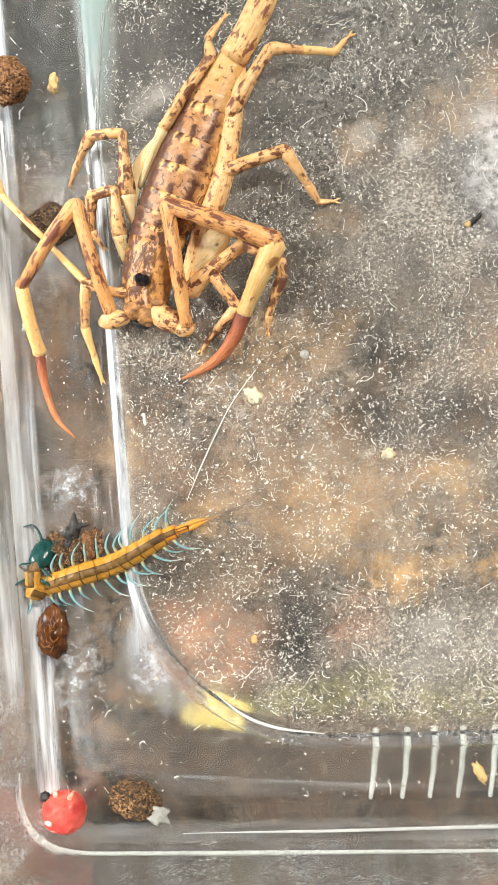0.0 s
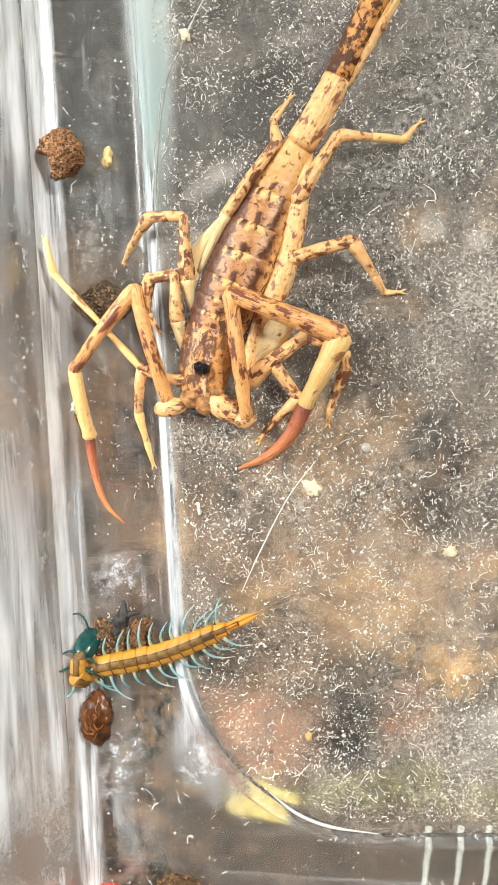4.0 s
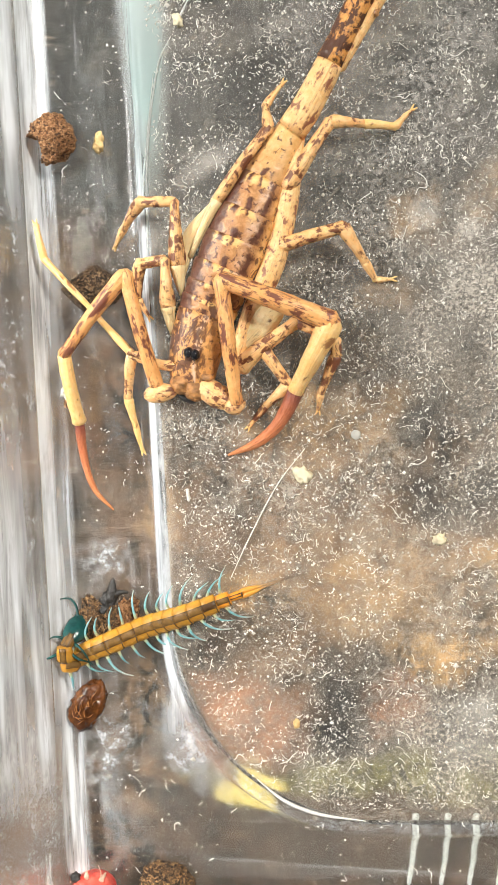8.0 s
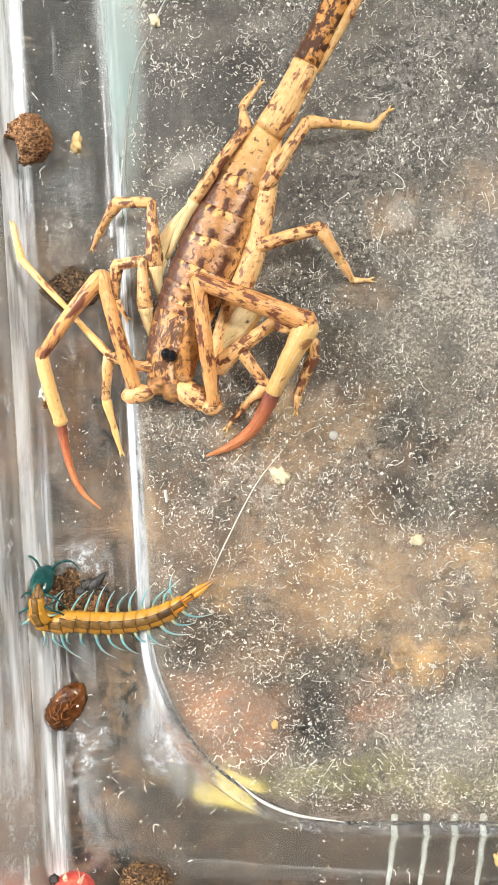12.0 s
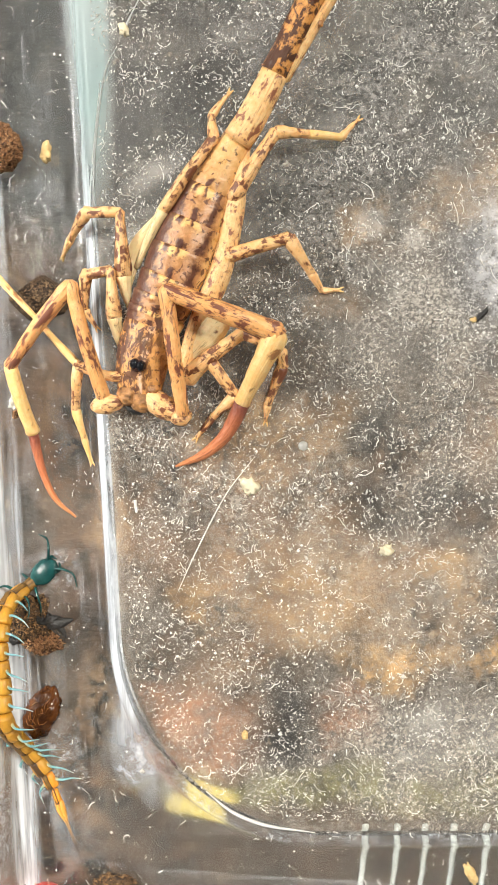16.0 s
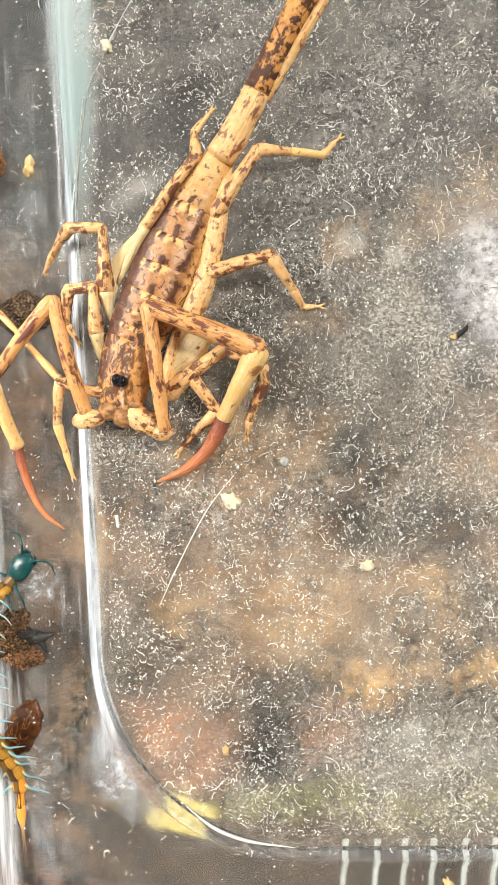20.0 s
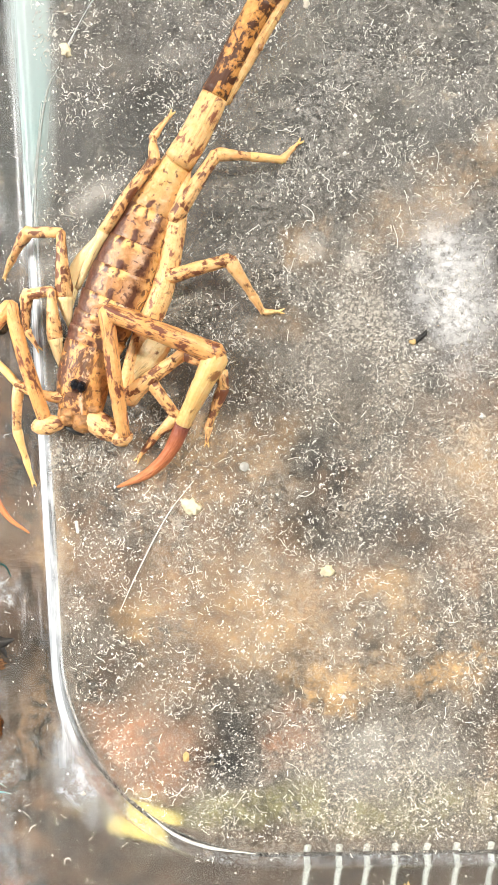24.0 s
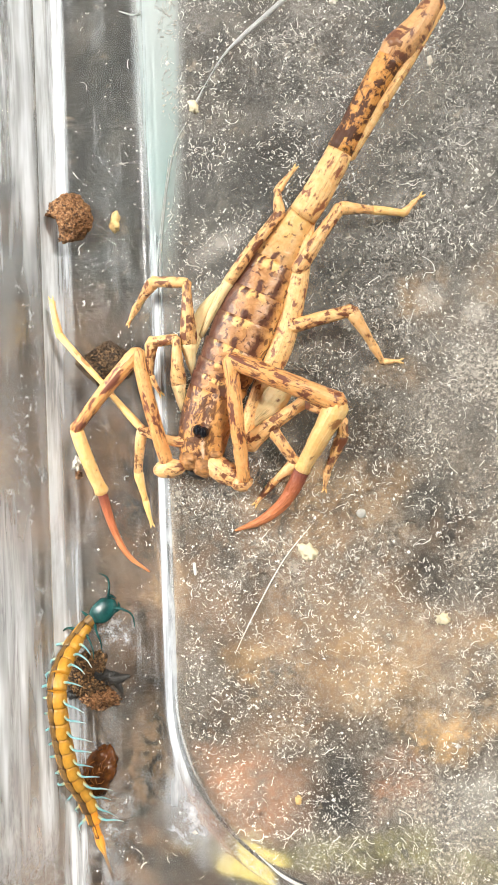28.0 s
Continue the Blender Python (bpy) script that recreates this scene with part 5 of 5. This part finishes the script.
def berry():
    b = thing("berry", "red withered berry lying in the container corner", "berry", at=(-22.0, -58.2, -0.2))
    part("flesh", lump((2.95, 2.95, 2.75), 21, 0.09, 5, 0.018, pits=0.25), BERRY, b)
    for k, (a, long) in enumerate(((62, 1.3), (104, 1.0))):
        a = radians(a)
        part("calyx", tube([(2.2 * math.cos(a), 2.2 * math.sin(a), 1.2), (2.9 * math.cos(a), 2.9 * math.sin(a), 1.5), ((2.4 + long) * math.cos(a), (2.4 + long) * math.sin(a), 0.9)],
                           [0.2, 0.34, 0.06], 9, 8, 0.35, rough=0.25), DRY, b, "papery dry calyx tip")
    part("stalk", tube([(1.0, 2.4, 1.2), (1.3, 3.3, 1.6), (0.8, 4.2, 1.2)], [0.08, 0.07, 0.04], 8, 5), DRY, b)
    part("wax_spot", lump((0.5, 0.38, 0.14), 23, 0.4, 2, at=(-1.2, -0.7, 2.45)), WAX, b)
    part("wax_spot", lump((0.5, 0.13, 0.1), 25, 0.4, 2, at=(-0.6, -1.9, 2.0)), WAX, b)
    part("dry_stump", lump((0.7, 0.65, 0.5), 24, 0.35, 3, 0.1, at=(-2.3, 2.2, 0.8)), CHAR, b)
    part("dry_stump", lump((0.45, 0.3, 0.4), 26, 0.35, 3, 0.1, at=(0.2, -2.9, 0.2)), CHAR, b)
    return b


def small_bits():
    def bit(name, label, cat, at, size, seed, material, turn=0.0, rough=0.75):
        ob = part(name, lump(size, seed, rough, 3, 0.1), material)
        ob.matrix_world = at_mm(*at, 0, 0, turn)
        tagged(ob, label, cat)

    bit("flake", "cream dry flake on the dusty floor", "flake", (4.3, -2.9, 0.2), (1.0, 0.95, 0.16), 31, FLAKE)
    bit("flake", "cream dry flake on the dusty floor", "flake", (21.4, -10.6, 0.2), (0.8, 0.65, 0.25), 32, FLAKE)
    bit("droplet", "small pale droplet on the dusty floor", "droplet", (10.9, 2.1, 0.1), (0.6, 0.6, 0.25), 33, CHIP, 0, 0.15)
    bit("crumb", "tan crumb lying in the channel", "crumb", (-23.2, 39.5, DEEP + 0.5), (0.75, 1.1, 0.55), 34, CRUMB)
    bit("crumb", "tan stick crumb lying in the channel", "crumb", (32.3, -50.5, -1.0), (0.55, 1.4, 0.45), 35, CRUMB, 30)
    bit("crumb", "pale crumb beside the wall", "crumb", (-27.3, 7.2, DEEP + 0.6), (0.6, 0.8, 0.6), 36, WAX)
    bit("crumb", "brown crumb beside the wall", "crumb", (-27.0, 5.6, DEEP + 0.5), (0.45, 0.5, 0.5), 37, SOIL)
    bit("crumb", "yellow crumb on the dusty floor", "crumb", (4.1, -34.4, 0.25), (0.35, 0.5, 0.3), 38, CRUMB)
    bit("wax_bit", "greyish white waxy chip stuck to soil", "wax", (-9.6, -57.9, -0.9), (1.8, 1.2, 0.5), 39, CHIP, -25, 0.7)
    bit("crumb", "dark brown sliver on the dusty floor", "crumb", (32.2, 18.2, 0.25), (0.95, 0.3, 0.3), 40, CHAR, 45)
    bit("crumb", "orange crumb on the dusty floor", "crumb", (31.4, 17.7, 0.2), (0.4, 0.3, 0.25), 44, CRUMB)
    bit("fluff", "white fluff ball on the floor", "fluff", (-12.3, 53.9, 0.35), (0.55, 0.8, 0.4), 45, FLAKE, 20, 0.6)
    bit("flake", "small white flake on the floor", "flake", (17.7, 58.9, 0.15), (0.35, 0.6, 0.2), 46, WAX)
    bit("flake", "small white flake on the floor", "flake", (5.4, 67.0, 0.15), (0.55, 0.4, 0.2), 47, WAX)

    def thread(name, label, pts, radii, material=None):
        tagged(part(name, tube(pts, radii, 16, 6), material or DUST), label, "thread")

    rng = np.random.default_rng(9)
    for x, y, long in ((19.9, 38.2, 3.2), (17.5, 34.5, 4.6), (14.2, 43.6, 3.4), (23.0, 47.0, 2.2), (27.1, 41.6, 2.4), (1.9, -39.7, 3.0), (-0.3, -38.9, 2.2), (8.4, -27.5, 2.0), (19.6, -0.3, 2.6),
                       (23.3, 49.0, 2.4), (-3.8, -39.5, 2.2), (-27.5, 36.9, 2.0), (21.1, -52.3, 2.2), (-10.9, -48.9, 1.8), (12.5, 31.5, 2.6), (9.5, 52.0, 2.4)):
        u, w = to_box(x, y)
        z = ground_z(u, w) + 0.14
        a, p, pts = rng.uniform(0, 6.28), np.array([x, y, z]), []
        for _ in range(6):
            pts.append(tuple(p))
            p = p + long / 5 * np.array([math.cos(a), math.sin(a), 0])
            a += rng.normal(0, 0.8)
        tagged(part("lint_curl", tube(pts, [0.03, 0.06, 0.07, 0.06, 0.05, 0.03], 18, 5), DUST), "curled white lint thread on the dusty plastic", "lint", "lint curls on the plastic")
    thread("hair", "long white hair lying on the floor", [(4.6, 0.3, 0.15), (1.2, -4.3, 0.15), (-2.3, -11.2, 0.15), (-4.6, -16.4, 0.15)], [0.05, 0.09, 0.10, 0.04])
    thread("scratch_line", "white curved line at the panel corner", [(-0.8, -41.8, 0.12), (2.7, -44.3, 0.12), (7.0, -45.7, 0.12), (13.0, -46.2, 0.12)], [0.06, 0.2, 0.2, 0.04])
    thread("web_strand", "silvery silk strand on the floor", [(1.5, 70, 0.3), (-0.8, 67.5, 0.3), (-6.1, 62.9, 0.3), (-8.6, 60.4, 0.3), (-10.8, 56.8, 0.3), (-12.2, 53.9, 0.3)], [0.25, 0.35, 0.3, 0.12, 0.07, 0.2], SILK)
    thread("stick_bit", "short pale splinter on the floor", [(-10.3, -5.2, 0.2), (-10.1, -6.6, 0.2)], [0.22, 0.2])


room()
container()
insect()
CENTIPEDE, PIECES = centipede()
soil_pellet("round crumbly brown soil pellet beside the wall", (-29.0, 39.7, -0.6), (3.0, 3.1, 2.4), 41, SOIL, 0.0, False, ((0.9, 0.6, 2.7, 0.55), (-0.6, 1.5, 2.6, 0.4), (1.5, -1.0, 2.3, 0.4)), (-3.0, -1.9, 2.3))
soil_pellet("dark angular soil pellet under the insect's leg", (-23.6, 20.7, -1.6), (3.4, 2.7, 1.5), 42, DARK_SOIL, 10, True)
soil_pellet("dark soil pellet near the red berry", (-12.6, -56.6, -1.4), (3.6, 2.6, 1.7), 43, CLOD_SOIL, -8)
HUSK_THING = husk()
CLOD = clod()
berry()
small_bits()
dust()


def motions():
    """Keys of the centipede's pieces, the husk and the clod."""
    crawl_poses()
    tracks = [[] for _ in PIECES]
    for t, pts in CRAWL:
        line, length = spline(pts, 6 * len(PIECES) + 1)
        for i in range(len(PIECES)):
            k = 6 * i + 3
            p, d = line[k], line[min(k + 4, len(line) - 1)] - line[k - 3]
            d = Vector(d).normalized()
            side = Vector((0, 0, 1)).cross(d).normalized()
            up = d.cross(side)
            roll = Matrix.Rotation(radians(0 if t < 12 else (10, 20, 28)[i] if i < 3 else max(12, 34 - 3.0 * max(0, i - 9))), 3, d)
            side, up = roll @ side, roll @ up
            m = Matrix((d, side, up)).transposed().to_4x4()
            m.translation = Vector(p) * MM
            tracks[i].append((t, m))
    for ob, rows in zip(PIECES, tracks):
        walk(ob, rows)
    knee = (-25.8, 11.6, 3.0)
    rows = []
    for t, turn in ((0, -11.2), (3, -11.4), (8, -11.3), (11, -8.8), (13.5, -7.3), (16, -5.9), (18, -4.2), (21, -2.9), (23.5, -1.6), (26, 0.0), (28, 0.0)):
        rows.append((t, at_mm(*knee, 0, 0, turn) @ at_mm(-knee[0], -knee[1], -knee[2])))
    for ob in SWING:
        walk(ob, rows)
    z = -1.5
    walk(HUSK_THING, [(0, at_mm(-23.7, -34.4, z, 0, 0, 92)), (5.5, at_mm(-24.0, -33.9, z, 0, 0, 86)), (8, at_mm(-23.5, -34.0, z, 0, 0, 66)),
                      (10, at_mm(-23.5, -34.0, z, 0, 0, 58)), (14, at_mm(-23.5, -34.0, z, 0, 0, 57)), (15, at_mm(-23.5, -34.2, z, 0, 0, 57)),
                      (16, at_mm(-22.8, -33.3, z, 0, 0, 68)), (17, at_mm(-22.6, -33.2, z, 0, 0, 70)), (28, at_mm(-22.5, -33.4, z, 0, 0, 72))])
    z = -1.4
    walk(CLOD, [(0, at_mm(-21.0, -23.6, z, 0, 0, 75)), (5.5, at_mm(-21.0, -23.4, z, 0, 0, 72)), (8, at_mm(-21.2, -22.4, z, 0, 0, 70)), (10, at_mm(-21.2, -21.6, z, 0, 0, 66)),
                (11.5, at_mm(-21.9, -19.6, z, 0, 0, 40)), (13.5, at_mm(-23.5, -20.6, z, 0, 0, 20)), (14.5, at_mm(-23.7, -20.8, z, 0, 0, 10)), (15, at_mm(-23.9, -21.6, z, 0, 0, 4)),
                (16, at_mm(-24.0, -21.8, z)), (28, at_mm(-24.0, -21.4, z))])


motions()
